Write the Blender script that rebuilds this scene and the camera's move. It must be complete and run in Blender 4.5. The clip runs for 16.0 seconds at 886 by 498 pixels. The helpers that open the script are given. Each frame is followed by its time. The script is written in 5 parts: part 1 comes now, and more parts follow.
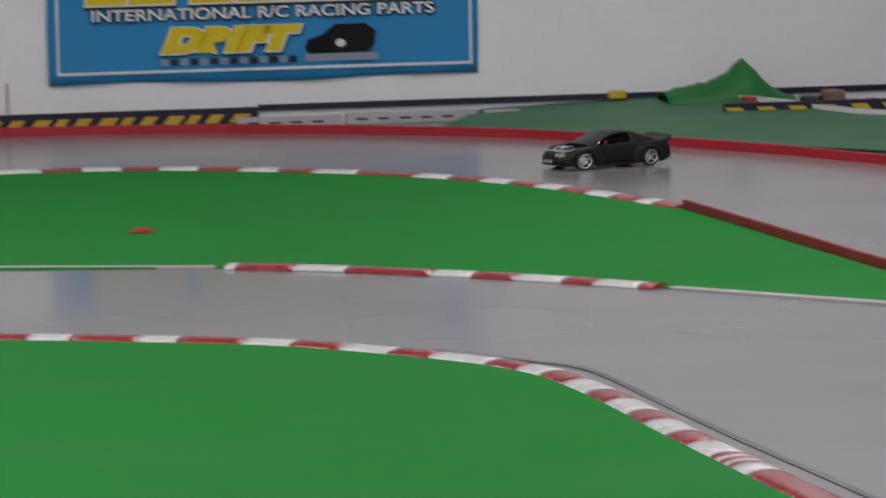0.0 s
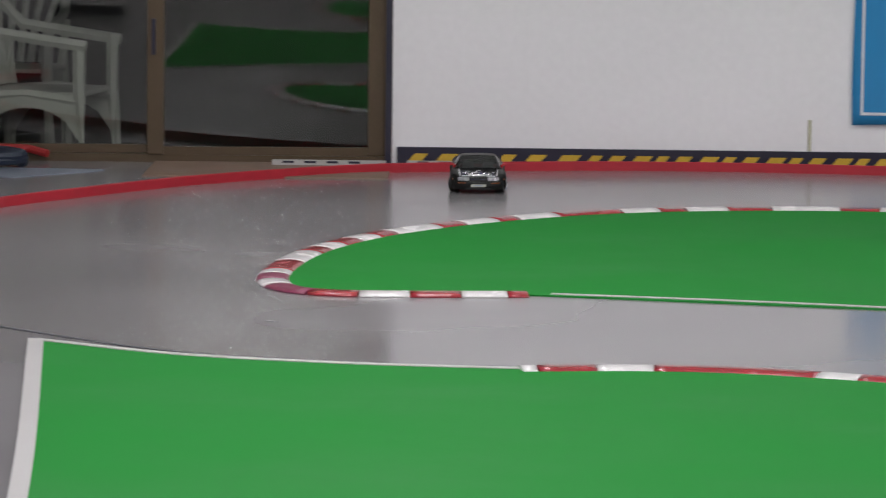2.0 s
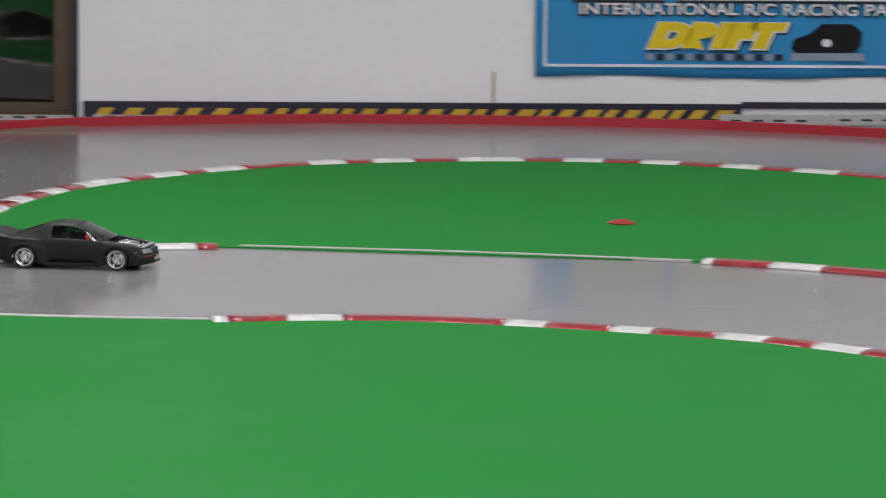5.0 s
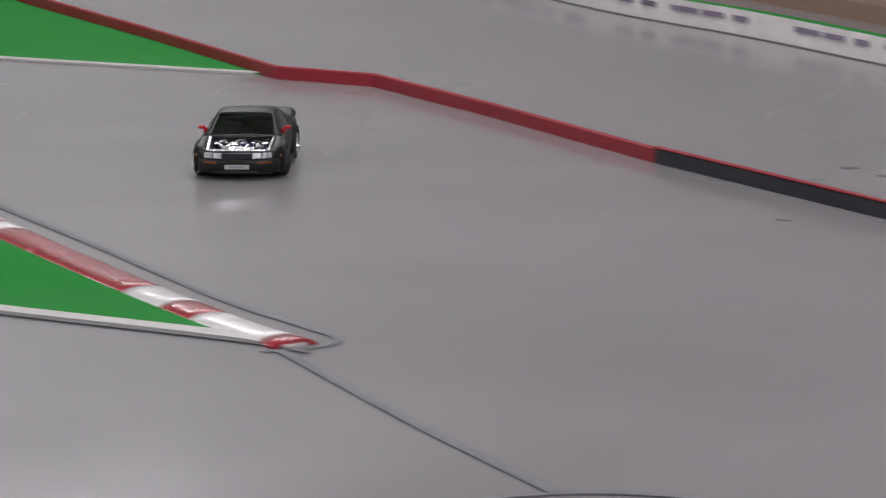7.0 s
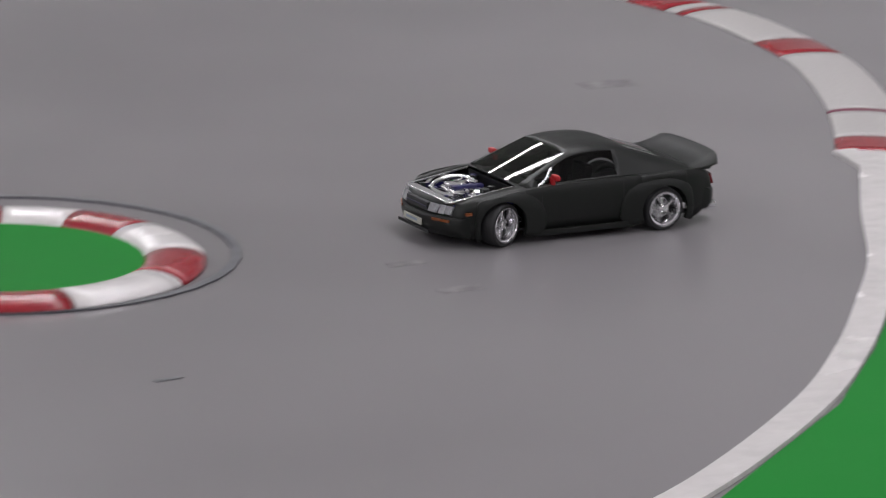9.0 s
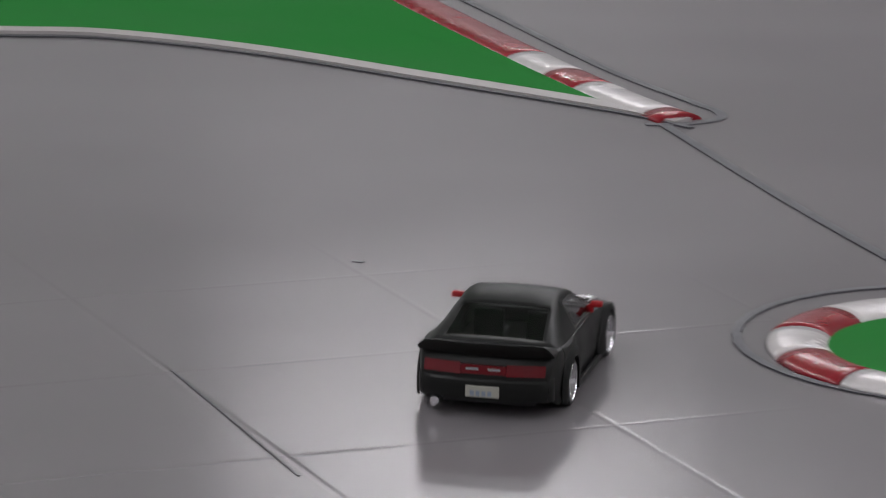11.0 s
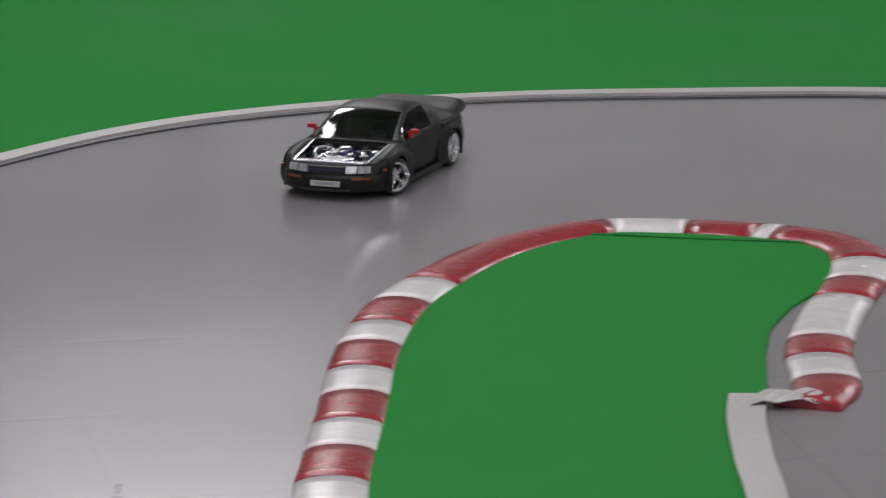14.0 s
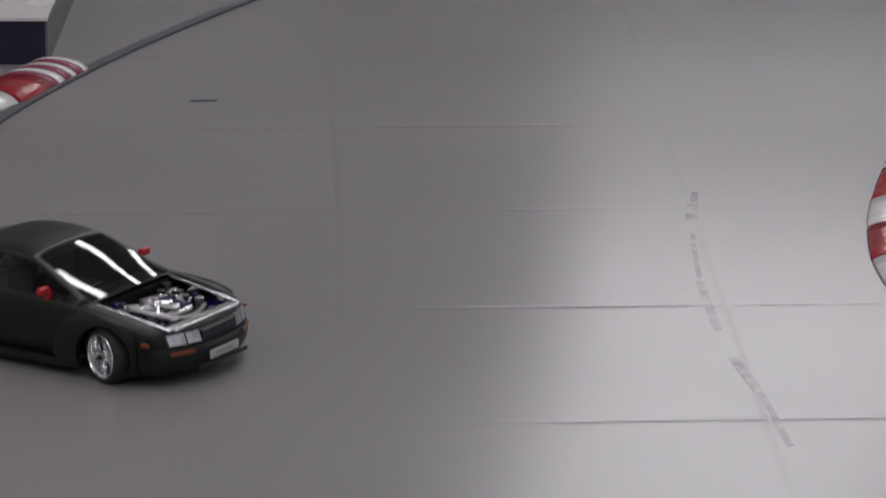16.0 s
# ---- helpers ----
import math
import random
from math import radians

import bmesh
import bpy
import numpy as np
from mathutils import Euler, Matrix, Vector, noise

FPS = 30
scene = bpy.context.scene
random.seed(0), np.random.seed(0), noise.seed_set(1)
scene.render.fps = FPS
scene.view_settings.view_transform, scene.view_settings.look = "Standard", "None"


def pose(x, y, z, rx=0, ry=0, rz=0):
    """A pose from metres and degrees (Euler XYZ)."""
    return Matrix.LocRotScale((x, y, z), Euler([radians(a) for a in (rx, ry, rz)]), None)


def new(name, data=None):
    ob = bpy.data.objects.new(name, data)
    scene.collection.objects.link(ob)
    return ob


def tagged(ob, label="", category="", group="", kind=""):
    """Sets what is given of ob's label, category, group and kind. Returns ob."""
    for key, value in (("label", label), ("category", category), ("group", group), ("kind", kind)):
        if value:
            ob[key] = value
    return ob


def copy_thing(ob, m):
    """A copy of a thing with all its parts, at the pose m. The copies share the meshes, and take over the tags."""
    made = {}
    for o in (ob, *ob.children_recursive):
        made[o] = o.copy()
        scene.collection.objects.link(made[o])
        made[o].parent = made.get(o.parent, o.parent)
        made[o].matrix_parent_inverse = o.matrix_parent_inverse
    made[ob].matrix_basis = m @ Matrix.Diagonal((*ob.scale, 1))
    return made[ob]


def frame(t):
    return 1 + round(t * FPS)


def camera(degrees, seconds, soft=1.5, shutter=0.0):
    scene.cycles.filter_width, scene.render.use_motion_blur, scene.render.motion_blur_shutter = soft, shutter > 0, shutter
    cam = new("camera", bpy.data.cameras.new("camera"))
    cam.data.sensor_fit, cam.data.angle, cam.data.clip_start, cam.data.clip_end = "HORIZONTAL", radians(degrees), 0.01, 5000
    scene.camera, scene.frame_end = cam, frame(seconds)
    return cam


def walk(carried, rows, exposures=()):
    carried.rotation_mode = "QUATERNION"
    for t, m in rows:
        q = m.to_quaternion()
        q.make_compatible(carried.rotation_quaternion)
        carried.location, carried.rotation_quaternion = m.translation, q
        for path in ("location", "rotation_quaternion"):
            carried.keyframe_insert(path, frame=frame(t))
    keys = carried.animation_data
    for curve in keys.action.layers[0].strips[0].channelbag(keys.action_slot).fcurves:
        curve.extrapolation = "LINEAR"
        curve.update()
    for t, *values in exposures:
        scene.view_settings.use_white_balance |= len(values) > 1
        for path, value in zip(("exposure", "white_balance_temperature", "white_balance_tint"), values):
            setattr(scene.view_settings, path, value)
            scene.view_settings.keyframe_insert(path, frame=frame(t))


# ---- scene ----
cam = camera(11.779, 16.0, soft=1.1, shutter=0.35)
PATH = [
    (0.0, -0.012, 0.024, 1.407, 83.263, 1.039, -0.082),
    (0.5, -0.017, 0.033, 1.404, 84.048, 0.767, 2.325),
    (1.0, -0.011, 0.029, 1.409, 83.685, -0.113, 5.203),
    (1.5, -0.005, 0.038, 1.407, 83.640, -0.673, 8.285),
    (2.0, -0.009, 0.056, 1.405, 83.809, -0.624, 10.775),
    (2.5, -0.022, 0.017, 1.409, 84.139, -0.659, 11.645),
    (3.0, -0.025, 0.001, 1.413, 84.235, -0.611, 12.344),
    (3.5, -0.019, -0.022, 1.416, 83.970, -0.692, 12.004),
    (4.0, -0.014, -0.020, 1.413, 83.752, -0.940, 11.041),
    (4.5, -0.008, -0.041, 1.413, 83.198, -0.534, 8.972),
    (4.7, -0.008, -0.046, 1.412, 83.324, -0.555, 8.104),
    (6.8, 0.033, -0.021, 1.366, 80.606, 0.266, -8.071),
    (7.0, 0.035, -0.022, 1.368, 80.231, 0.305, -9.812),
    (7.5, 0.030, 0.009, 1.410, 79.078, -0.544, -13.604),
    (7.7, 0.034, -0.001, 1.422, 78.503, -0.632, -14.790),
    (8.0, 0.034, -0.005, 1.421, 78.037, -0.775, -16.981),
    (8.5, 0.042, -0.003, 1.403, 77.177, -0.780, -19.165),
    (9.0, 0.008, -0.002, 1.403, 75.959, -1.091, -17.963),
    (9.2, -0.005, -0.002, 1.390, 75.581, -1.360, -16.647),
    (11.3, 0.013, 0.026, 1.412, 77.002, -1.205, -3.516),
    (11.5, -0.002, 0.027, 1.418, 77.117, -1.227, -3.058),
    (12.0, 0.014, 0.015, 1.422, 77.309, -0.877, -1.315),
    (12.5, 0.007, -0.002, 1.433, 77.748, -0.573, 0.491),
    (13.0, -0.002, -0.002, 1.406, 77.862, 0.312, 2.299),
    (13.5, -0.003, -0.023, 1.398, 77.840, 0.392, 4.982),
    (14.0, -0.023, -0.003, 1.402, 77.630, 0.661, 7.904),
    (14.5, -0.012, 0.003, 1.401, 77.329, 0.498, 10.636),
    (15.0, -0.017, -0.002, 1.403, 77.106, 0.155, 13.258),
    (15.3, -0.011, -0.014, 1.390, 75.997, 0.678, 14.364),
    (15.5, -0.011, -0.012, 1.393, 75.256, 0.873, 15.157),
    (15.6, -0.005, -0.011, 1.392, 74.952, 0.309, 15.613),
    (16.0, 0.004, -0.012, 1.385, 74.030, 0.000, 16.317),
]
walk(cam, [(r[0], pose(*r[1:])) for r in PATH],
     exposures=[(0.0, -0.05), (0.5, 0.08), (1.0, 0.26), (2.0, 0.33), (4.7, 0.33), (6.8, 0.05), (8.0, -0.02), (9.2, -0.08), (11.3, -0.56), (12.0, -0.62), (12.5, -0.47), (13.0, -0.38), (14.0, -0.33), (14.5, -0.48), (15.0, -0.55), (15.5, -0.70), (16.0, -0.74)])

# ---- world and lamps ----
world = bpy.data.worlds.new("world")
scene.world = world
world.use_nodes = True
world.node_tree.nodes["Background"].inputs[0].default_value = (0.9, 0.95, 1.0, 1)
world.node_tree.nodes["Background"].inputs[1].default_value = 0.015
LAMP_WATTS = 16.5
LAMP_COLOR = (0.985, 0.965, 1.03)

# the back wall: corner beside the glass door, and its direction
WALL_TURN = 10.0
DOOR_SKEW = 3.0
WM = pose(-3.137, 15.561, 0, 0, 0, WALL_TURN) @ Matrix.Scale(0.95, 4)
ROOM_LEFT, ROOM_RIGHT, ROOM_BACK, ROOM_H = -3.6, 8.2, -18.4, 2.85


# ---- materials ----
def material(name, color, rough=0.6, metal=0.0, spec=0.5, vary=0.12, grain=80.0, stain=3.0, bump=0.0, coat=0.0):
    m = bpy.data.materials.new(name)
    m.use_nodes = True
    nt = m.node_tree
    b = nt.nodes["Principled BSDF"]
    b.inputs["Roughness"].default_value = rough
    b.inputs["Metallic"].default_value = metal
    b.inputs["Specular IOR Level"].default_value = spec
    b.inputs["Coat Weight"].default_value = coat
    b.inputs["Coat Roughness"].default_value = 0.12
    co = nt.nodes.new("ShaderNodeTexCoord")
    n1 = nt.nodes.new("ShaderNodeTexNoise")
    n1.inputs["Scale"].default_value = grain
    n1.inputs["Detail"].default_value = 4
    n2 = nt.nodes.new("ShaderNodeTexNoise")
    n2.inputs["Scale"].default_value = stain
    n2.inputs["Detail"].default_value = 5
    nt.links.new(co.outputs["Object"], n1.inputs["Vector"])
    nt.links.new(co.outputs["Object"], n2.inputs["Vector"])
    add = nt.nodes.new("ShaderNodeMath")
    add.operation = "ADD"
    nt.links.new(n1.outputs[0], add.inputs[0])
    nt.links.new(n2.outputs[0], add.inputs[1])
    ramp = nt.nodes.new("ShaderNodeMapRange")
    ramp.inputs[1].default_value, ramp.inputs[2].default_value = 0.6, 1.4
    ramp.inputs[3].default_value, ramp.inputs[4].default_value = 1 - vary, 1 + vary
    nt.links.new(add.outputs[0], ramp.inputs[0])
    mul = nt.nodes.new("ShaderNodeMix")
    mul.data_type, mul.blend_type = "RGBA", "MULTIPLY"
    mul.inputs[0].default_value = 1
    mul.inputs[6].default_value = (*color, 1)
    nt.links.new(ramp.outputs[0], mul.inputs[7])
    nt.links.new(mul.outputs[2], b.inputs["Base Color"])
    r2 = nt.nodes.new("ShaderNodeMapRange")
    r2.inputs[1].default_value, r2.inputs[2].default_value = 0.3, 0.7
    r2.inputs[3].default_value, r2.inputs[4].default_value = max(0.02, rough * 0.82), min(1, rough * 1.18)
    nt.links.new(n2.outputs[0], r2.inputs[0])
    nt.links.new(r2.outputs[0], b.inputs["Roughness"])
    if bump:
        bp = nt.nodes.new("ShaderNodeBump")
        bp.inputs["Strength"].default_value = bump
        bp.inputs["Distance"].default_value = 0.002
        nt.links.new(n1.outputs[0], bp.inputs["Height"])
        nt.links.new(bp.outputs[0], b.inputs["Normal"])
    return m


def glass_material(name, tint, gloss_rough=0.02, ior=1.45):
    m = bpy.data.materials.new(name)
    m.use_nodes = True
    nt = m.node_tree
    nt.nodes.clear()
    out = nt.nodes.new("ShaderNodeOutputMaterial")
    mix = nt.nodes.new("ShaderNodeMixShader")
    tr = nt.nodes.new("ShaderNodeBsdfTransparent")
    gl = nt.nodes.new("ShaderNodeBsdfGlossy")
    fr = nt.nodes.new("ShaderNodeFresnel")
    fr.inputs["IOR"].default_value = ior
    tr.inputs["Color"].default_value = (*tint, 1)
    gl.inputs["Roughness"].default_value = gloss_rough
    nt.links.new(fr.outputs[0], mix.inputs[0])
    nt.links.new(tr.outputs[0], mix.inputs[1])
    nt.links.new(gl.outputs[0], mix.inputs[2])
    nt.links.new(mix.outputs[0], out.inputs[0])
    return m


def glow_material(name, color, strength):
    m = bpy.data.materials.new(name)
    m.use_nodes = True
    b = m.node_tree.nodes["Principled BSDF"]
    b.inputs["Base Color"].default_value = (*color, 1)
    b.inputs["Emission Color"].default_value = (*color, 1)
    b.inputs["Emission Strength"].default_value = strength
    return m


def floor_material():
    """Grey floor paint over thin square tiles whose joints show through here and there."""
    m = material("floor_paint", (0.24, 0.228, 0.234), rough=0.19, spec=0.5, vary=0.05, grain=2.2, stain=0.7)
    nt = m.node_tree
    b = nt.nodes["Principled BSDF"]
    for node in nt.nodes:
        if node.type == "TEX_NOISE":
            node.inputs["Detail"].default_value = 1.0
        elif node.type == "MAP_RANGE":
            node.interpolation_type = "SMOOTHSTEP"
    co = nt.nodes.new("ShaderNodeTexCoord")
    mp = nt.nodes.new("ShaderNodeMapping")
    mp.inputs["Rotation"].default_value = (0, 0, radians(-18.5))
    mp.inputs["Location"].default_value = (-1.79, -4.994, 0)
    nt.links.new(co.outputs["Object"], mp.inputs[0])
    br = nt.nodes.new("ShaderNodeTexBrick")
    br.offset = 0.0
    br.inputs["Scale"].default_value = 1.0
    br.inputs["Brick Width"].default_value = 0.432
    br.inputs["Row Height"].default_value = 0.41
    br.inputs["Mortar Size"].default_value = 0.008
    br.inputs["Mortar Smooth"].default_value = 1.0
    br.inputs["Color1"].default_value = br.inputs["Color2"].default_value = (1, 1, 1, 1)
    br.inputs["Mortar"].default_value = (0, 0, 0, 1)
    nt.links.new(mp.outputs[0], br.inputs[0])
    wear = nt.nodes.new("ShaderNodeTexNoise")
    wear.inputs["Scale"].default_value = 1.3
    nt.links.new(co.outputs["Object"], wear.inputs[0])
    st = nt.nodes.new("ShaderNodeMapRange")
    st.inputs[1].default_value, st.inputs[2].default_value = 0.38, 0.58
    nt.links.new(wear.outputs[0], st.inputs[0])
    # joints open only on the worn floor at the near end of the track
    xyz = nt.nodes.new("ShaderNodeSeparateXYZ")
    nt.links.new(co.outputs["Object"], xyz.inputs[0])
    end = nt.nodes.new("ShaderNodeMapRange")
    end.inputs[1].default_value, end.inputs[2].default_value = 6.1, 5.6
    nt.links.new(xyz.outputs[1], end.inputs[0])
    worn = nt.nodes.new("ShaderNodeMath")
    worn.operation = "MULTIPLY"
    nt.links.new(st.outputs[0], worn.inputs[0])
    nt.links.new(end.outputs[0], worn.inputs[1])
    side = nt.nodes.new("ShaderNodeMapRange")
    side.inputs[1].default_value, side.inputs[2].default_value = 1.1, 0.8
    nt.links.new(xyz.outputs[0], side.inputs[0])
    lane = nt.nodes.new("ShaderNodeMath")
    lane.operation = "MULTIPLY"
    nt.links.new(worn.outputs[0], lane.inputs[0])
    nt.links.new(side.outputs[0], lane.inputs[1])
    joint = nt.nodes.new("ShaderNodeMath")
    joint.operation = "MULTIPLY"
    nt.links.new(lane.outputs[0], joint.inputs[0])
    nt.links.new(br.outputs["Fac"], joint.inputs[1])
    bp = nt.nodes.new("ShaderNodeBump")
    bp.invert = True
    bp.inputs["Strength"].default_value = 0.45
    bp.inputs["Distance"].default_value = 0.001
    nt.links.new(joint.outputs[0], bp.inputs["Height"])
    nt.links.new(bp.outputs[0], b.inputs["Normal"])
    base = b.inputs["Base Color"].links[0].from_socket
    dirt = nt.nodes.new("ShaderNodeMix")
    dirt.data_type = "RGBA"
    dirt.inputs[7].default_value = (0.15, 0.14, 0.14, 1)
    faint = nt.nodes.new("ShaderNodeMath")
    faint.operation = "MULTIPLY"
    faint.inputs[1].default_value = 0.16
    nt.links.new(joint.outputs[0], faint.inputs[0])
    nt.links.new(faint.outputs[0], dirt.inputs[0])
    nt.links.new(base, dirt.inputs[6])
    nt.links.new(dirt.outputs[2], b.inputs["Base Color"])
    return m


M_FLOOR = floor_material()
M_GREEN = material("green_felt", (0.014, 0.205, 0.030), rough=0.9, spec=0.16, vary=0.1, grain=420, stain=1.5, bump=0.25)
M_SEAM = material("felt_seam_green", (0.014, 0.15, 0.026), rough=0.9, spec=0.2, vary=0.3, grain=60)
M_DGREEN = material("dark_green_sheet", (0.040, 0.165, 0.072), rough=0.6, vary=0.15, grain=60, stain=2)
M_RED = material("red_vinyl", (0.31, 0.020, 0.03), rough=0.25, vary=0.2, grain=38, stain=9, coat=0.3, bump=0.6)
M_WHITE = material("white_vinyl", (0.69, 0.66, 0.65), rough=0.25, vary=0.1, grain=38, stain=9, coat=0.3, bump=0.6)
M_PLUM = material("worn_plum_vinyl", (0.2, 0.03, 0.07), rough=0.4, vary=0.2)
M_BARRIER = material("red_foam_strip", (0.42, 0.016, 0.03), rough=0.5, vary=0.12, grain=40, stain=6)
M_DIVIDER = material("dark_red_foam", (0.27, 0.012, 0.024), rough=0.5, vary=0.15, grain=40, stain=6)
M_BLACKFOAM = material("black_foam_strip", (0.018, 0.017, 0.024), rough=0.55, vary=0.2, grain=40)
M_TAPE = material("white_cloth_tape", (0.46, 0.44, 0.43), rough=0.5, vary=0.1, grain=150, stain=12)
M_LINE = material("dark_marker_line", (0.085, 0.085, 0.095), rough=0.5, vary=0.3, grain=30)
M_WALL = material("white_wall_panel", (0.86, 0.84, 0.85), rough=0.55, vary=0.035, grain=30, stain=1.2)
M_NAVY = material("navy_trim", (0.012, 0.011, 0.03), rough=0.4)
M_YELLOW = material("hazard_yellow", (0.60, 0.38, 0.03), rough=0.45, vary=0.15)
M_STRIP = material("yellowed_tape", (0.52, 0.50, 0.36), rough=0.5)
M_CEIL = material("ceiling_board", (0.75, 0.74, 0.72), rough=0.8)
M_BLUE = material("blue_banner_cloth", (0.024, 0.25, 0.53), rough=0.75, vary=0.1, grain=300, stain=4, bump=0.15)
M_BWHITE = material("banner_white", (0.72, 0.74, 0.78), rough=0.75)
M_BYEL = material("banner_yellow", (0.74, 0.56, 0.01), rough=0.75)
M_BBLACK = material("banner_black", (0.015, 0.015, 0.02), rough=0.75)
M_BGREY = material("banner_grey", (0.25, 0.3, 0.38), rough=0.75)
M_BRONZE = material("bronze_door_frame", (0.098, 0.066, 0.036), rough=0.42, metal=0.3, vary=0.1)
M_SASH = material("pale_wood_rail", (0.42, 0.32, 0.18), rough=0.5)
# near-black base colour stands in for the unlit room behind the glass
M_PAINTED_DIM = material("painted_dim_room", (0.055, 0.056, 0.048), rough=0.8)
M_RESIN = material("white_resin", (0.74, 0.74, 0.70), rough=0.45, vary=0.05)
M_STEEL = material("painted_steel_tube", (0.55, 0.53, 0.48), rough=0.35, metal=0.4)
M_TANK = material("dark_tank", (0.03, 0.04, 0.035), rough=0.35)
M_MOTOR = material("dull_motor_metal", (0.14, 0.135, 0.13), rough=0.45, metal=0.5, vary=0.35, grain=30, stain=9)
M_CHROME = material("chrome", (0.75, 0.75, 0.77), rough=0.14, metal=1.0, vary=0.05)
M_ALLOY = material("polished_alloy", (0.72, 0.72, 0.73), rough=0.24, metal=0.9, vary=0.06)
M_RUBBER = material("tyre_rubber", (0.016, 0.016, 0.017), rough=0.7)
M_BODY = material("matt_black_body", (0.0066, 0.0076, 0.0066), rough=0.43, vary=0.15, grain=200, stain=12, spec=0.32)
M_FLARE = material("worn_black_arch", (0.0095, 0.0105, 0.0095), rough=0.55, vary=0.15, grain=200, stain=12, spec=0.25)
M_CARBON = material("black_panel", (0.010, 0.010, 0.011), rough=0.35)
M_BAY = material("engine_bay_blue", (0.014, 0.012, 0.075), rough=0.3, spec=0.6)
M_MIRROR = material("red_mirror_shell", (0.42, 0.01, 0.016), rough=0.35)
M_LENS = material("headlamp_lens", (0.36, 0.36, 0.38), rough=0.3, metal=0.5, vary=0.45, grain=150)
M_TAIL = material("tail_lamp_red", (0.13, 0.004, 0.008), rough=0.2)
M_AMBER = material("amber_lamp", (0.20, 0.055, 0.012), rough=0.3)
M_PLATE = material("pale_plate", (0.42, 0.42, 0.36), rough=0.5)
M_HOSE = material("blue_black_hose", (0.02, 0.028, 0.05), rough=0.5)
M_SHEET = material("pale_blue_sheet", (0.25, 0.28, 0.34), rough=0.4)
M_WOOD = material("brown_threshold", (0.23, 0.15, 0.11), rough=0.6)
M_CONE = material("red_disc", (0.36, 0.02, 0.02), rough=0.5)
M_TARP = material("green_tarpaulin", (0.008, 0.16, 0.025), rough=0.6, vary=0.15, bump=0.2)
M_PRINT = material("purple_print", (0.19, 0.15, 0.21), rough=0.5, vary=0.5, grain=25)
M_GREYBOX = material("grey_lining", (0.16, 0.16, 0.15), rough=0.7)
M_GLASS = glass_material("door_glass", (0.66, 0.68, 0.64), 0.02, 1.65)
M_CARGLASS = glass_material("lexan_window", (0.27, 0.28, 0.28), 0.03, 1.5)
M_GLOW = glow_material("lamp_tube", (1, 0.97, 0.95), 6.0)


# ---- building helpers ----
def part(name, bm, mat, parent=None, label="", smooth=False, at=None, sharp=0):
    me = bpy.data.meshes.new(name)
    bmesh.ops.recalc_face_normals(bm, faces=bm.faces)
    bm.to_mesh(me)
    bm.free()
    if smooth:
        for p in me.polygons:
            p.use_smooth = True
    if sharp:
        me.set_sharp_from_angle(angle=radians(sharp))
    for k in mat if isinstance(mat, (list, tuple)) else (mat,):
        me.materials.append(k)
    ob = new(name, me)
    if parent is not None:
        ob.parent = parent
    if at is not None:
        ob.matrix_basis = at
    if label:
        tagged(ob, label)
    return ob


def box(x0, x1, y0, y1, z0, z1, bevel=0.0, bm=None):
    bm = bm or bmesh.new()
    r = bmesh.ops.create_cube(bm, size=1, matrix=Matrix.Translation(((x0 + x1) / 2, (y0 + y1) / 2, (z0 + z1) / 2)) @ Matrix.Diagonal((x1 - x0, y1 - y0, z1 - z0, 1)))
    if bevel:
        es = {e for v in r["verts"] for e in v.link_edges}
        bmesh.ops.bevel(bm, geom=list(es), offset=bevel, segments=2, affect="EDGES", profile=0.6)
    return bm


def smooth_line(points, n=8, closed=False):
    """Catmull-Rom through the control points."""
    p = [Vector((a[0], a[1], a[2] if len(a) > 2 else 0)) for a in points]
    q = [p[-1]] + p + p[:2] if closed else [2 * p[0] - p[1]] + p + [2 * p[-1] - p[-2]]
    out = []
    for i in range(1, len(q) - 2):
        a, b, c, d = q[i - 1:i + 3]
        for k in range(n):
            t = k / n
            out.append(0.5 * (2 * b + (c - a) * t + (2 * a - 5 * b + 4 * c - d) * t * t + (3 * b - a - 3 * c + d) * t ** 3))
    if not closed:
        out.append(q[-2])
    return out


def arc_sample(line, s0, s1, step):
    """Points of a polyline between two lengths along it."""
    acc, total = [0.0], 0.0
    for a, b in zip(line, line[1:]):
        total += (b - a).length
        acc.append(total)
    n = max(2, int((s1 - s0) / step) + 1)
    out = []
    j = 0
    for k in range(n + 1):
        s = min(total - 1e-6, max(0, s0 + (s1 - s0) * k / n))
        while acc[j + 1] < s:
            j += 1
        f = (s - acc[j]) / max(1e-9, acc[j + 1] - acc[j])
        out.append(line[j].lerp(line[j + 1], f))
    return out


def length(line):
    return sum((b - a).length for a, b in zip(line, line[1:]))


def sweep(line, profile, closed=False, caps=True, bm=None):
    """A profile of (sideways, up) pairs carried along a flat polyline."""
    bm = bm or bmesh.new()
    rings = []
    n = len(line)
    for i, p in enumerate(line):
        a = line[(i - 1) % n] if closed or i else p
        b = line[(i + 1) % n] if closed or i < n - 1 else p
        d = (b - a)
        d.z = 0
        d.normalize()
        side = Vector((-d.y, d.x, 0))
        rings.append([bm.verts.new(p + side * s + Vector((0, 0, u))) for s, u in profile])
    m = len(profile)
    for i in range(n if closed else n - 1):
        r, q = rings[i], rings[(i + 1) % n]
        for k in range(m):
            bm.faces.new((r[k], r[(k + 1) % m], q[(k + 1) % m], q[k]))
    if caps and not closed:
        bm.faces.new(rings[0])
        bm.faces.new(rings[-1])
    return bm


def half_round(w, h, n=6):
    return [(-w / 2 * math.cos(math.pi * k / n), h * math.sin(math.pi * k / n) + 0.0005) for k in range(n + 1)]


def flat(w, z0, z1):
    return [(-w / 2, z0), (-w / 2, z1), (w / 2, z1), (w / 2, z0)]


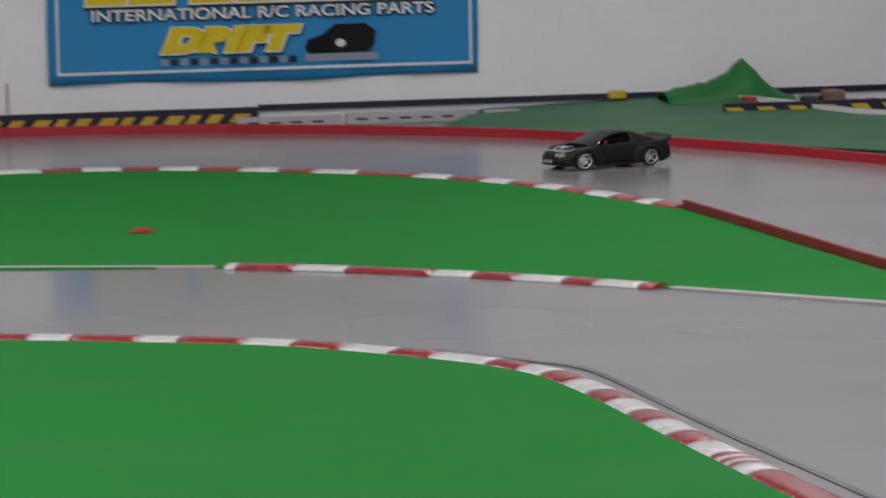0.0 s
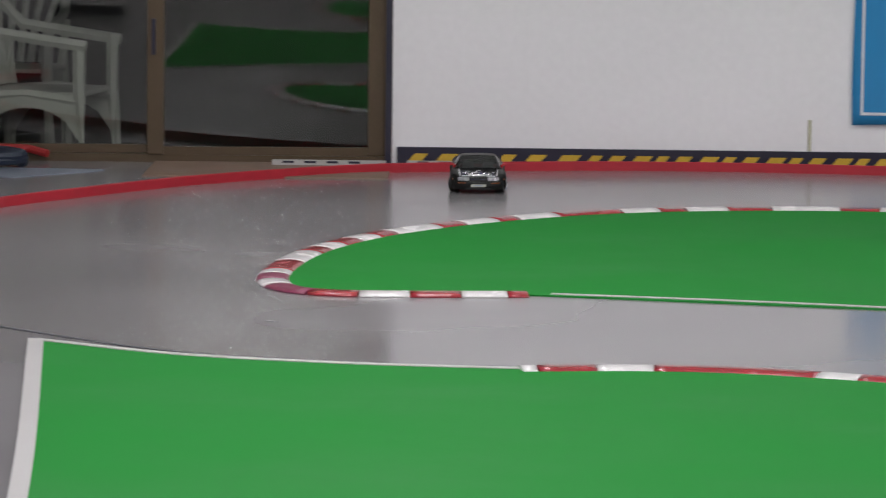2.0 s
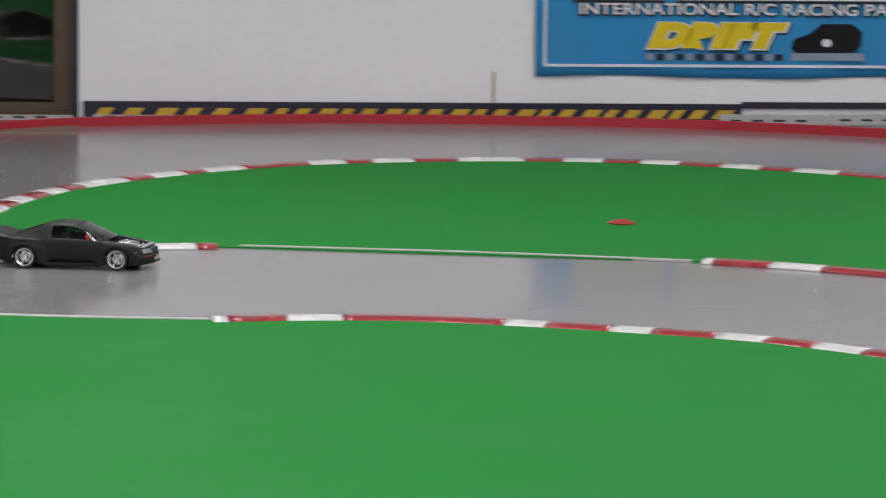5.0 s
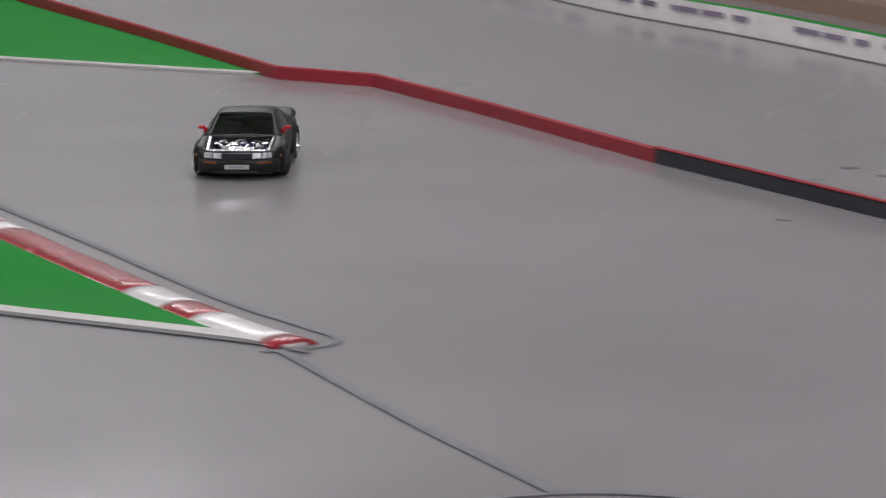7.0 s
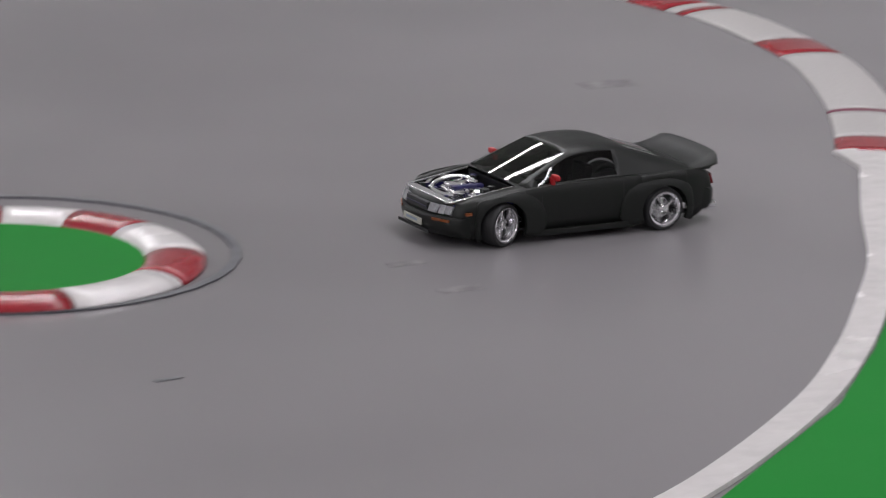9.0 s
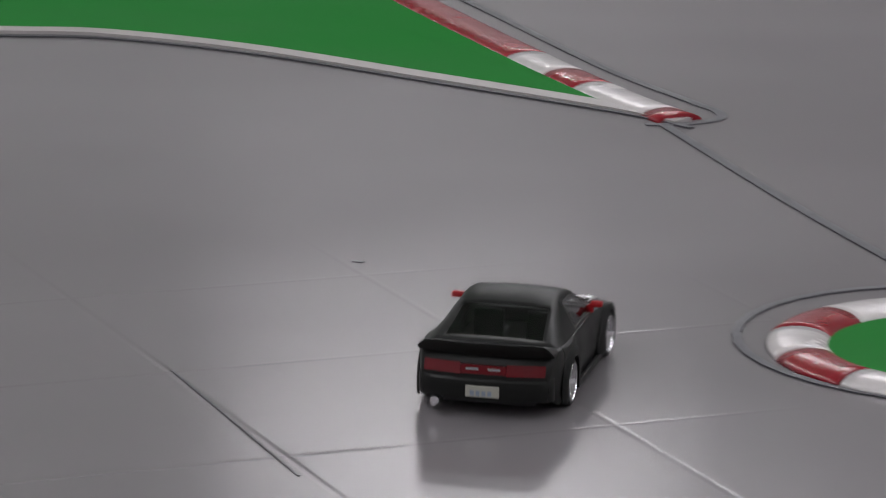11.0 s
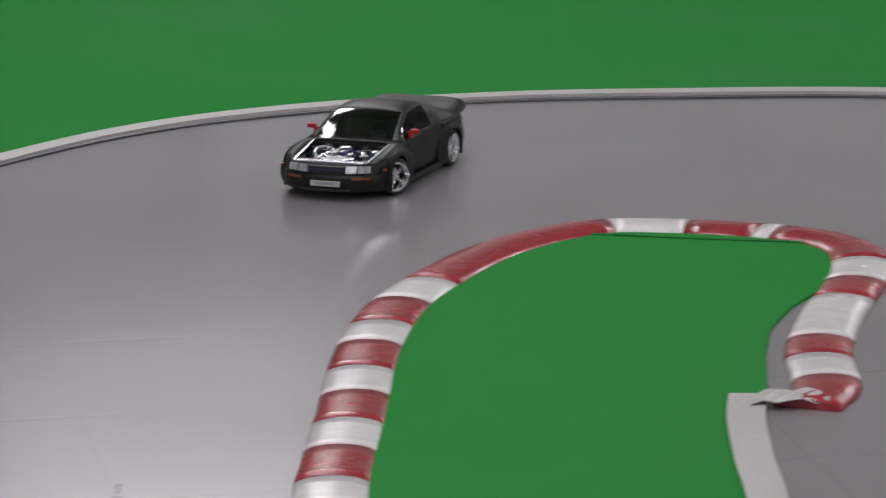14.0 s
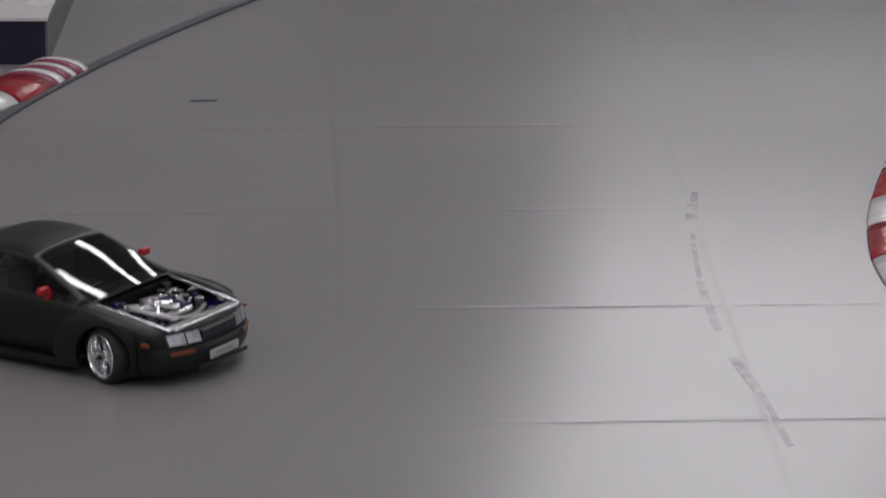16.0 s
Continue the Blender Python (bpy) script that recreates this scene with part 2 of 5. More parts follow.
def sheet(outline, z0, z1):
    bm = bmesh.new()
    top = bm.faces.new([bm.verts.new((p.x, p.y, z1)) for p in outline])
    r = bmesh.ops.extrude_face_region(bm, geom=[top])
    for v in [g for g in r["geom"] if isinstance(g, bmesh.types.BMVert)]:
        v.co.z = z0
    bmesh.ops.triangulate(bm, faces=[f for f in bm.faces if len(f.verts) > 4])
    return bm


def lathe(profile, n=24, axis="Y", bm=None):
    """(along, radius) pairs turned round an axis."""
    bm = bm or bmesh.new()
    rings = []
    for k in range(n):
        c, s = math.cos(2 * math.pi * k / n), math.sin(2 * math.pi * k / n)
        ring = []
        for a, r in profile:
            co = {"Y": (r * c, a, r * s), "Z": (r * c, r * s, a), "X": (a, r * c, r * s)}[axis]
            ring.append(bm.verts.new(co))
        rings.append(ring)
    for k in range(n):
        p, q = rings[k], rings[(k + 1) % n]
        for i in range(len(profile) - 1):
            bm.faces.new((p[i], p[i + 1], q[i + 1], q[i]))
    return bm


def tube(line, r, n=8, closed=False, bm=None):
    """A round bar along a polyline in space."""
    bm = bm or bmesh.new()
    rings = []
    m = len(line)
    for i, p in enumerate(line):
        a = line[(i - 1) % m] if closed or i else p
        b = line[(i + 1) % m] if closed or i < m - 1 else p
        d = (b - a).normalized()
        u = d.cross(Vector((0, 0, 1)))
        if u.length < 0.05:
            u = d.cross(Vector((0, 1, 0)))
        u.normalize()
        v = d.cross(u)
        rings.append([bm.verts.new(p + u * r * math.cos(2 * math.pi * k / n) + v * r * math.sin(2 * math.pi * k / n)) for k in range(n)])
    for i in range(m if closed else m - 1):
        p, q = rings[i], rings[(i + 1) % m]
        for k in range(n):
            bm.faces.new((p[k], p[(k + 1) % n], q[(k + 1) % n], q[k]))
    if not closed:
        bm.faces.new(rings[0])
        bm.faces.new(rings[-1])
    return bm


def empty(name, m=None):
    ob = new(name)
    ob.empty_display_size = 0.05
    if m is not None:
        ob.matrix_basis = m
    return ob


# ---- room ----
def build_room():
    bm = bmesh.new()
    c = [WM @ Vector(p) for p in ((ROOM_LEFT, 0.12, 0), (ROOM_RIGHT, 0.12, 0), (ROOM_RIGHT, ROOM_BACK, 0), (ROOM_LEFT, ROOM_BACK, 0))]
    top = bm.faces.new([bm.verts.new(p) for p in c])
    r = bmesh.ops.extrude_face_region(bm, geom=[top])
    for v in [g for g in r["geom"] if isinstance(g, bmesh.types.BMVert)]:
        v.co.z = -0.1
    tagged(part("floor", bm, M_FLOOR), "glossy grey painted floor with faint tile joints", "floor", kind="structure")
    # back wall in two runs either side of the glass door
    h = ROOM_H
    tagged(part("wall_north", box(0.0, ROOM_RIGHT, 0, 0.12, 0, h), M_WALL, at=WM), "plain white panelled back wall", "wall", kind="structure")
    tagged(part("wall_north_left", box(ROOM_LEFT, -1.9, 0, 0.12, 0, h), M_WALL, at=WM), "plain white wall beside the glass door", "wall", kind="structure")
    tagged(part("wall_above_door", box(-1.9, 0.0, 0, 0.12, 2.05, h), M_WALL, at=WM), "white wall above the glass door", "wall", kind="structure")
    tagged(part("wall_west", box(ROOM_LEFT - 0.12, ROOM_LEFT, ROOM_BACK, 0.12, 0, h), M_WALL, at=WM), "plain white side wall", "wall", kind="structure")
    tagged(part("wall_east", box(ROOM_RIGHT, ROOM_RIGHT + 0.12, ROOM_BACK, 0.12, 0, h), M_WALL, at=WM), "plain white side wall", "wall", kind="structure")
    tagged(part("wall_south", box(ROOM_LEFT, ROOM_RIGHT, ROOM_BACK - 0.12, ROOM_BACK, 0, h), M_WALL, at=WM), "plain white wall behind the track", "wall", kind="structure")
    tagged(part("ceiling", box(ROOM_LEFT, ROOM_RIGHT, ROOM_BACK, 2.6, h, h + 0.1), M_CEIL, at=WM), "off-white board ceiling", "ceiling", kind="structure")
    # the room behind the glass, its dimness put into dark wall and floor colours
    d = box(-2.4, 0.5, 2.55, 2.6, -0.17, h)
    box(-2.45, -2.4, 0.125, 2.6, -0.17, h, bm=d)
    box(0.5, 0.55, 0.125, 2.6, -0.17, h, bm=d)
    tagged(part("floor_store", box(-2.4, 0.5, 0.122, 2.55, -0.25, -0.17), M_GREYBOX, at=WM), "lower floor behind the glass, dimness put into its grey", "floor", kind="structure")
    tagged(part("wall_store", d, M_PAINTED_DIM, at=WM), "walls behind the glass, coloured near-black to stand for an unlit room", "wall", kind="structure")


def build_lamps():
    """Long fluorescent fittings under the ceiling."""
    first = None
    columns = [(-0.08, -2.4 - 1.5 * r) for r in range(10)] + [(4.1, -2.2 - 1.5 * r) for r in range(10)] + [(c, r) for c in (-2.9, 6.9) for r in (-12.5, -16.0)]
    for s, d in columns:
        m = WM @ pose(s, d, ROOM_H - 0.005)
        if first is None:
            first = empty("ceiling_lamp", m)
            tagged(first, "white twin-tube fluorescent ceiling fitting", "ceiling lamp", "ceiling lamps")
            part("housing", box(-0.63, 0.63, -0.09, 0.09, -0.04, 0, 0.008), M_CEIL, first)
            for y in (-0.045, 0.045):
                part("lamp_tube", tube([Vector((-0.6, y, -0.055)), Vector((0.6, y, -0.055))], 0.013), M_GLOW, first)
        else:
            copy_thing(first, m)
        la = bpy.data.lights.new("fluorescent", "AREA")
        la.shape, la.size, la.size_y, la.energy, la.color = "RECTANGLE", 1.2, 0.16, LAMP_WATTS, LAMP_COLOR
        lo = new("fluorescent", la)
        lo.matrix_basis = Matrix.Translation(WM @ Vector((s, d, ROOM_H - 0.085))) @ pose(0, 0, 0, 0, 0, WALL_TURN)


build_room()
build_lamps()


# ---- the track ----
def island(name, pts, label, mat=None, z=0.004, n=6):
    ob = part(name, sheet(smooth_line(pts, n, closed=True) if n else [Vector((*p, 0)) for p in pts], -0.001, z), mat or M_GREEN)
    return tagged(ob, label, "turf", kind="structure")


def smooth_tops(top):
    for ob in top.children:
        for p in ob.data.polygons:
            p.use_smooth = len(p.vertices) == 4 and p.normal.z > -0.5


def kerb(pts, cuts, label, first_red=True, w=0.085, h=0.017, colours="", step=0.03, white=None):
    """A kerb of short vinyl pieces; cuts are lengths along its line, colours one letter a piece (r, w, p)."""
    line = smooth_line(pts, 10)
    total = length(line)
    cuts = [0.0] + [c for c in cuts if 0 < c < total - 0.01] + [total]
    top = empty("kerb")
    tagged(top, label, "kerb", "track kerbs")
    prof = half_round(w, h, 10)
    for i, (a, b) in enumerate(zip(cuts, cuts[1:])):
        k = colours[i % len(colours)] if colours else ("r" if (i % 2 == 0) == first_red else "w")
        seg = arc_sample(line, a, b - 0.002, step)
        part("kerb_piece", sweep(seg, prof), {"r": M_RED, "w": white or M_WHITE, "p": M_PLUM}[k], top)
    smooth_tops(top)
    return top


LAYERS = []


def stripe(name, pts, w, label, mat=None, z=0.0055, n=8, closed=False, category="tape line"):
    line = smooth_line(pts, n, closed) if n else [Vector((*p, 0)) for p in pts]
    LAYERS.append(name)
    z += 0.00025 * (len(LAYERS) % 8)
    return tagged(part(name, sweep(line, flat(w, 0.0005, z), closed=closed), mat or M_TAPE), label, category)


def fence(pts, mats, label, h=0.032, t=0.014, n=1):
    """A low foam strip standing on edge, built of straight boards."""
    top = empty("track_barrier")
    tagged(top, label, "barrier", "track barriers")
    for i, (a, b) in enumerate(zip(pts, pts[1:])):
        a, b = Vector((*a, 0)), Vector((*b, 0))
        mat = mats[i % len(mats)]
        part("barrier_strip", sweep([a, a.lerp(b, 0.5), b + (b - a).normalized() * 0.004], [(-t / 2, 0.0), (-t / 2, h - 0.003), (-t / 2 + 0.003, h), (t / 2 - 0.003, h), (t / 2, h - 0.003), (t / 2, 0.0)]), mat, top)
        if mat is M_BLACKFOAM:
            part("barrier_cap", sweep([a, a.lerp(b, 0.5), b], flat(t + 0.002, h + 0.0005, h + 0.003)), M_DIVIDER, top, "red tape along the top edge")
    return top


KA = [(0.715, 12.852), (0.436, 13.351), (0.197, 13.688), (-0.121, 13.966), (-0.437, 14.150), (-0.960, 14.323), (-1.497, 14.290), (-2.031, 14.055), (-2.393, 13.667), (-2.645, 13.194), (-2.752, 12.773), (-2.779, 12.368), (-2.738, 11.893), (-2.646, 11.643), (-2.499, 11.553), (-2.267, 11.585), (-1.965, 11.669)]
KAF = [(-0.601, 11.588), (-0.304, 11.490), (0.149, 11.258), (0.541, 10.990)]
KD = [(-1.728, 10.16), (-1.687, 10.174), (-1.409, 10.253), (-1.094, 10.254), (-0.516, 10.11), (-0.264, 9.982), (-0.044, 9.817), (0.119, 9.657), (0.239, 9.455), (0.351, 9.092), (0.449, 8.690), (0.580, 8.187), (0.744, 7.597), (0.888, 7.131), (0.980, 6.910)]
KP = [(-0.314, 5.407), (-0.293, 5.513), (-0.314, 5.701), (-0.309, 5.914), (-0.288, 6.099), (-0.278, 6.231), (-0.294, 6.350), (-0.346, 6.431), (-0.428, 6.473), (-0.553, 6.497), (-0.677, 6.494), (-0.760, 6.431), (-0.833, 6.314), (-0.885, 6.158), (-0.927, 5.949), (-0.933, 5.751), (-0.924, 5.578), (-0.899, 5.324), (-0.870, 5.002), (-0.844, 4.840), (-0.808, 4.703), (-0.735, 4.524), (-0.640, 4.327)]
KE = [(2.549, 7.228), (2.616, 7.125), (2.697, 6.930), (2.749, 6.768), (2.763, 6.577), (2.759, 6.379), (2.709, 6.137), (2.643, 5.926), (2.566, 5.725)]
D_LEFT = [(-3.007, 10.388), (-2.585, 10.208), (-2.137, 10.156), (-1.667, 10.183)]
D_NEAR = [(-1.957, 6.446), (-1.816, 6.855), (-1.605, 7.242), (-1.344, 7.474), (-0.989, 7.626), (-0.653, 7.688), (-0.387, 7.719), (-0.131, 7.707), (0.043, 7.685), (0.299, 7.538), (0.594, 7.285), (0.878, 7.037), (0.979, 6.916)]
RING = (1.170, 5.402)


def build_track():
    v = lambda line: [(p.x, p.y) for p in line]
    # the long far island
    island("turf_far", v(smooth_line(KA, 6)) + [(-0.601, 11.588)] + v(smooth_line(KAF, 4)) + [(1.372, 10.383), (1.181, 11.124), (0.942, 11.949)], "flat green felt island inside the far loop", n=0)
    kerb(KA, [0.146, 0.240, 0.392, 0.532, 0.682, 0.820, 0.957, 1.088, 1.232, 1.373, 1.608, 1.774, 1.899, 2.041, 2.191, 2.329, 2.459, 2.595, 2.730, 2.961, 3.115, 3.260, 3.358, 3.498, 3.763, 3.940, 4.037, 4.198, 4.327, 4.578, 4.693, 4.828, 4.964, 5.102, 5.217, 5.475, 5.711, 5.806, 5.949, 6.068, 6.245, 6.375, 6.514, 6.654, 6.782],
         "red and white vinyl kerb round the far island", h=0.013, colours="rwrwrwrwrwrwrwrwrwrwrwrwrwrwrwrwrwrwrwpwprwrwr"[:46], w=0.095)
    kerb(KAF, [0.031, 0.196, 0.352, 0.606, 0.733, 0.861, 1.013, 1.111, 1.251], "red and white vinyl kerb on a straight", h=0.013, colours="wrwrwrwrwr", w=0.088)
    stripe("tape_line", [(-1.904, 11.698), (-1.242, 11.670), (-0.641, 11.593)], 0.03, "thin white tape along green felt")
    stripe("tape_line", [(0.570, 10.974), (0.978, 10.673), (1.363, 10.396)], 0.035, "thin white tape along green felt")
    fence([(0.706, 12.830), (0.952, 11.959), (1.181, 11.148), (1.402, 10.308), (1.615, 10.113), (1.794, 9.550), (2.010, 8.785), (2.283, 7.997), (2.585, 7.248)],
          [M_DIVIDER] * 6 + [M_BLACKFOAM] * 2, "low red foam lane divider with a black end run")
    # outer boundary
    outer = smooth_line([(2.721, 12.054), (2.127, 13.110), (1.760, 13.662), (1.431, 14.075), (1.159, 14.442), (0.798, 14.816), (0.414, 15.142), (0.018, 15.383), (-0.805, 15.66), (-1.66, 15.68), (-2.23, 15.60), (-2.65, 15.46), (-3.087, 15.25), (-3.361, 14.973), (-3.667, 14.532), (-3.923, 13.969), (-4.055, 13.634), (-4.142, 13.239), (-4.184, 12.792), (-4.171, 12.209), (-4.049, 11.602), (-3.818, 11.152), (-3.624, 10.945)], 2)
    fence([(p.x, p.y) for p in outer], [M_BARRIER], "low red foam strip round the outside of the track", h=0.034)
    # middle island
    island("turf_middle", v(smooth_line(D_LEFT, 4)) + v(smooth_line(KD, 4)) + v(smooth_line(D_NEAR, 4))[::-1] + [(-2.45, 8.45)], "large flat green felt island in the middle", n=0)
    kerb(KD, [0.041, 0.186, 0.327, 0.735, 0.840, 1.006, 1.110, 1.277, 1.409, 1.551, 1.696, 1.820, 2.003, 2.123, 2.234, 2.378, 2.537, 2.678, 2.840, 2.973, 3.131, 3.268, 3.413, 3.445, 3.470, 3.496, 3.521, 3.546, 3.635, 4.335, 4.500, 4.627, 4.866],
         "red and white vinyl kerb round the middle island", h=0.013, colours="wr", w=0.085)
    stripe("tape_line", D_LEFT, 0.03, "thin white tape along green felt")
    stripe("wide_tape", [(-3.003, 10.392), (-2.468, 8.45), (-1.943, 6.42)], 0.040, "wide white cloth tape along a felt edge")
    stripe("wide_tape", [(x + 0.003, y - 0.016) for x, y in D_NEAR], 0.044, "wide white cloth tape along a felt edge")
    line = smooth_line(D_NEAR, 6)
    near = [p + Vector((0.012, -0.064, 0)) for p in line[6:]]
    stripe("marker_line", v(near), 0.012, "thin dark line drawn on grey floor", M_LINE, z=0.002, n=0, category="floor line")
    stripe("marker_line", [(-2.068, 4.881), (-2.085, 5.062), (-2.074, 5.332), (-2.043, 5.589), (-1.992, 5.870), (-1.900, 6.317), (-1.839, 6.613)], 0.017, "dark line drawn on grey floor", M_LINE, z=0.002, category="floor line")
    stripe("marker_line", [(-3.994, 11.713), (-3.811, 11.307), (-3.542, 10.950), (-3.328, 10.752), (-3.082, 10.569), (-2.764, 10.355), (-2.440, 10.222), (-2.075, 10.192), (-1.686, 10.235)], 0.014, "dark line drawn on grey floor", M_LINE, z=0.002, category="floor line")
    stripe("marker_line", [(-0.044, 9.927), (0.135, 9.754), (0.265, 9.626), (0.336, 9.468), (0.427, 9.120), (0.569, 8.581), (0.743, 7.972), (0.907, 7.376), (1.020, 7.076), (1.055, 6.985), (1.042, 6.922), (0.979, 6.884), (0.919, 6.880)], 0.018, "dark line drawn on grey floor", M_LINE, z=0.002, category="floor line")
    stripe("marker_line", [(0.949, 6.879), (1.069, 6.280), (1.191, 5.764)], 0.018, "dark straight line on grey floor", M_LINE, z=0.002, category="floor line")
    # round island
    ring = [(RING[0] + 0.242 * math.cos(a), RING[1] + 0.242 * math.sin(a)) for a in (2 * math.pi * k / 40 for k in range(40))]
    island("turf_round", ring, "small round green felt island", n=0)
    top = tagged(empty("kerb"), "ring kerb of red and white vinyl pieces", "kerb", "track kerbs")
    turns = (104, 76, 51, 25, -11, -42, -82, -110, -141, -171, -200, -229, -256)
    for k, (b0, b1) in enumerate(zip(turns, turns[1:])):
        a0, a1 = radians(b0), radians(b1 + 0.5)
        seg = [Vector((RING[0] + 0.234 * math.cos(a0 + (a1 - a0) * i / 6), RING[1] + 0.234 * math.sin(a0 + (a1 - a0) * i / 6), 0)) for i in range(7)]
        part("kerb_piece", sweep(seg, half_round(0.084, 0.016, 10)), M_RED if k % 2 == 0 else M_WHITE, top)
    smooth_tops(top)
    stripe("marker_line", [(RING[0] + 0.010 + 0.318 * math.cos(a), RING[1] + 0.045 + 0.318 * math.sin(a)) for a in (2 * math.pi * k / 36 for k in range(36))], 0.013, "dark oval line on grey floor", M_LINE, z=0.002, n=0, closed=True, category="floor line")
    # right-hand curve: flat tape kerb, white band and felt
    kerb(KE, [0.142, 0.290, 0.392, 0.425, 0.450, 0.722, 0.841, 1.281, 1.298, 1.480], "flat red and white taped kerb on the outer bend", colours="rwrwrwrwpwr", w=0.110, h=0.007, white=M_TAPE)
    island("turf_right", [(2.528, 5.644), (2.443, 5.378), (2.346, 5.133), (2.256, 4.936), (2.125, 4.705), (1.984, 4.485), (1.706, 4.169), (1.508, 3.976), (2.86, 2.4), (2.745, 4.600), (2.588, 5.180), (2.545, 5.430)], "green felt outside the right-hand bend", n=0)
    stripe("wide_tape", [(2.560, 5.715), (2.513, 5.598), (2.420, 5.379), (2.318, 5.119), (2.223, 4.933), (2.099, 4.712), (1.946, 4.487), (1.698, 4.211), (1.472, 4.032)], 0.044, "wide white cloth tape along a felt edge", M_WHITE)
    stripe("wide_tape", [(2.562, 5.745), (2.562, 5.522), (2.594, 5.262), (2.704, 4.845), (2.885, 2.5)], 0.105, "wide white cloth tape along a felt edge", M_WHITE)
    # near island
    island("turf_near", [(-0.372, 5.516), (-0.385, 5.677), (-0.389, 5.837), (-0.368, 5.970), (-0.335, 6.075), (-0.309, 6.180), (-0.309, 6.312)] + v(smooth_line(KP[6:], 4)) + [(-0.470, 4.110), (-0.349, 4.364), (-0.322, 4.786), (-0.367, 5.126), (-0.382, 5.356)], "green felt island at the inner bend", n=0)
    kerb(KP, [0.145, 0.265, 0.372, 0.624, 0.742, 0.874, 1.127, 1.159, 1.274, 1.398, 1.885, 2.015, 2.160, 2.279, 2.425, 2.558, 2.705, 2.838, 2.986, 3.106, 3.240, 3.359, 3.490],
         "glossy red and white vinyl kerb at the inner bend", colours="rw", w=0.094, h=0.013)
    stripe("felt_seam", [(-0.705, 6.432), (-0.532, 6.414), (-0.366, 6.4)], 0.008, "darker seam line across green felt", M_SEAM, z=0.0045, category="felt seam")
    stripe("wide_tape", [(-0.393, 5.450), (-0.387, 5.329), (-0.364, 5.139), (-0.330, 4.891), (-0.317, 4.501), (-0.340, 4.237)], 0.05, "crumpled wide white tape beside green felt", z=0.007)
    bm = bmesh.new()
    rows = [[bm.verts.new((-0.385 + 0.10 * i / 6, 5.385 + 0.02 * i / 6 + 0.06 * j / 3, 0.009 + 0.006 * math.sin(math.pi * (i / 6 * 0.8 + 0.12)) + 0.003 * math.sin(i * 2.1 + j * 1.7))) for i in range(7)] for j in range(4)]
    for a, b in zip(rows, rows[1:]):
        for i in range(6):
            bm.faces.new((a[i], a[i + 1], b[i + 1], b[i]))
    scrap = tagged(part("tape_scrap", bm, M_TAPE), "crumpled scrap of white tape over a kerb end", "tape scrap")
    scrap.modifiers.new("thick", "SOLIDIFY").thickness = 0.0015
    # small red disc on the far felt
    tagged(part("marker_disc", lathe([(0.004, 0.0), (0.004, 0.041), (0.007, 0.043), (0.016, 0.016), (0.018, 0.0)], 20, "Z"), M_CONE, at=pose(-.895, 12.464, 0)), "flat red marker disc on green felt", "marker disc")
    # far right bend
    island("turf_east", [(3.292, 8.956), (3.322, 8.615), (3.425, 8.315), (3.617, 8.141), (4.244, 8.002), (4.694, 8.543), (4.341, 9.420), (3.600, 9.393), (3.348, 9.231)], "green felt beyond the lane", M_DGREEN, n=4)
    stripe("marker_line", [(3.362, 9.285), (3.297, 9.033), (3.281, 8.786), (3.300, 8.537), (3.410, 8.259), (3.614, 8.088), (4.246, 7.958)], 0.016, "dark line drawn on grey floor", M_LINE, z=0.002, category="floor line")


build_track()


# ---- along the back wall ----
def text(name, body, size, mat, parent, at, stretch=1.0, depth=0.0008):
    cu = bpy.data.curves.new(name, "FONT")
    cu.body, cu.size, cu.extrude, cu.align_x, cu.align_y = body, size, depth, "CENTER", "CENTER"
    cu.materials.append(mat)
    ob = new(name, cu)
    ob.parent = parent
    ob.matrix_basis = at @ Matrix.Diagonal((stretch, 1, 1, 1))
    return ob


def slant(x0, x1, z0, z1, lean, y):
    bm = bmesh.new()
    f = bm.faces.new([bm.verts.new(p) for p in ((x0, y, z0), (x1, y, z0), (x1 + lean, y, z1), (x0 + lean, y, z1))])
    r = bmesh.ops.extrude_face_region(bm, geom=[f])
    for w in [g for g in r["geom"] if isinstance(g, bmesh.types.BMVert)]:
        w.co.y += 0.0012
    return bm


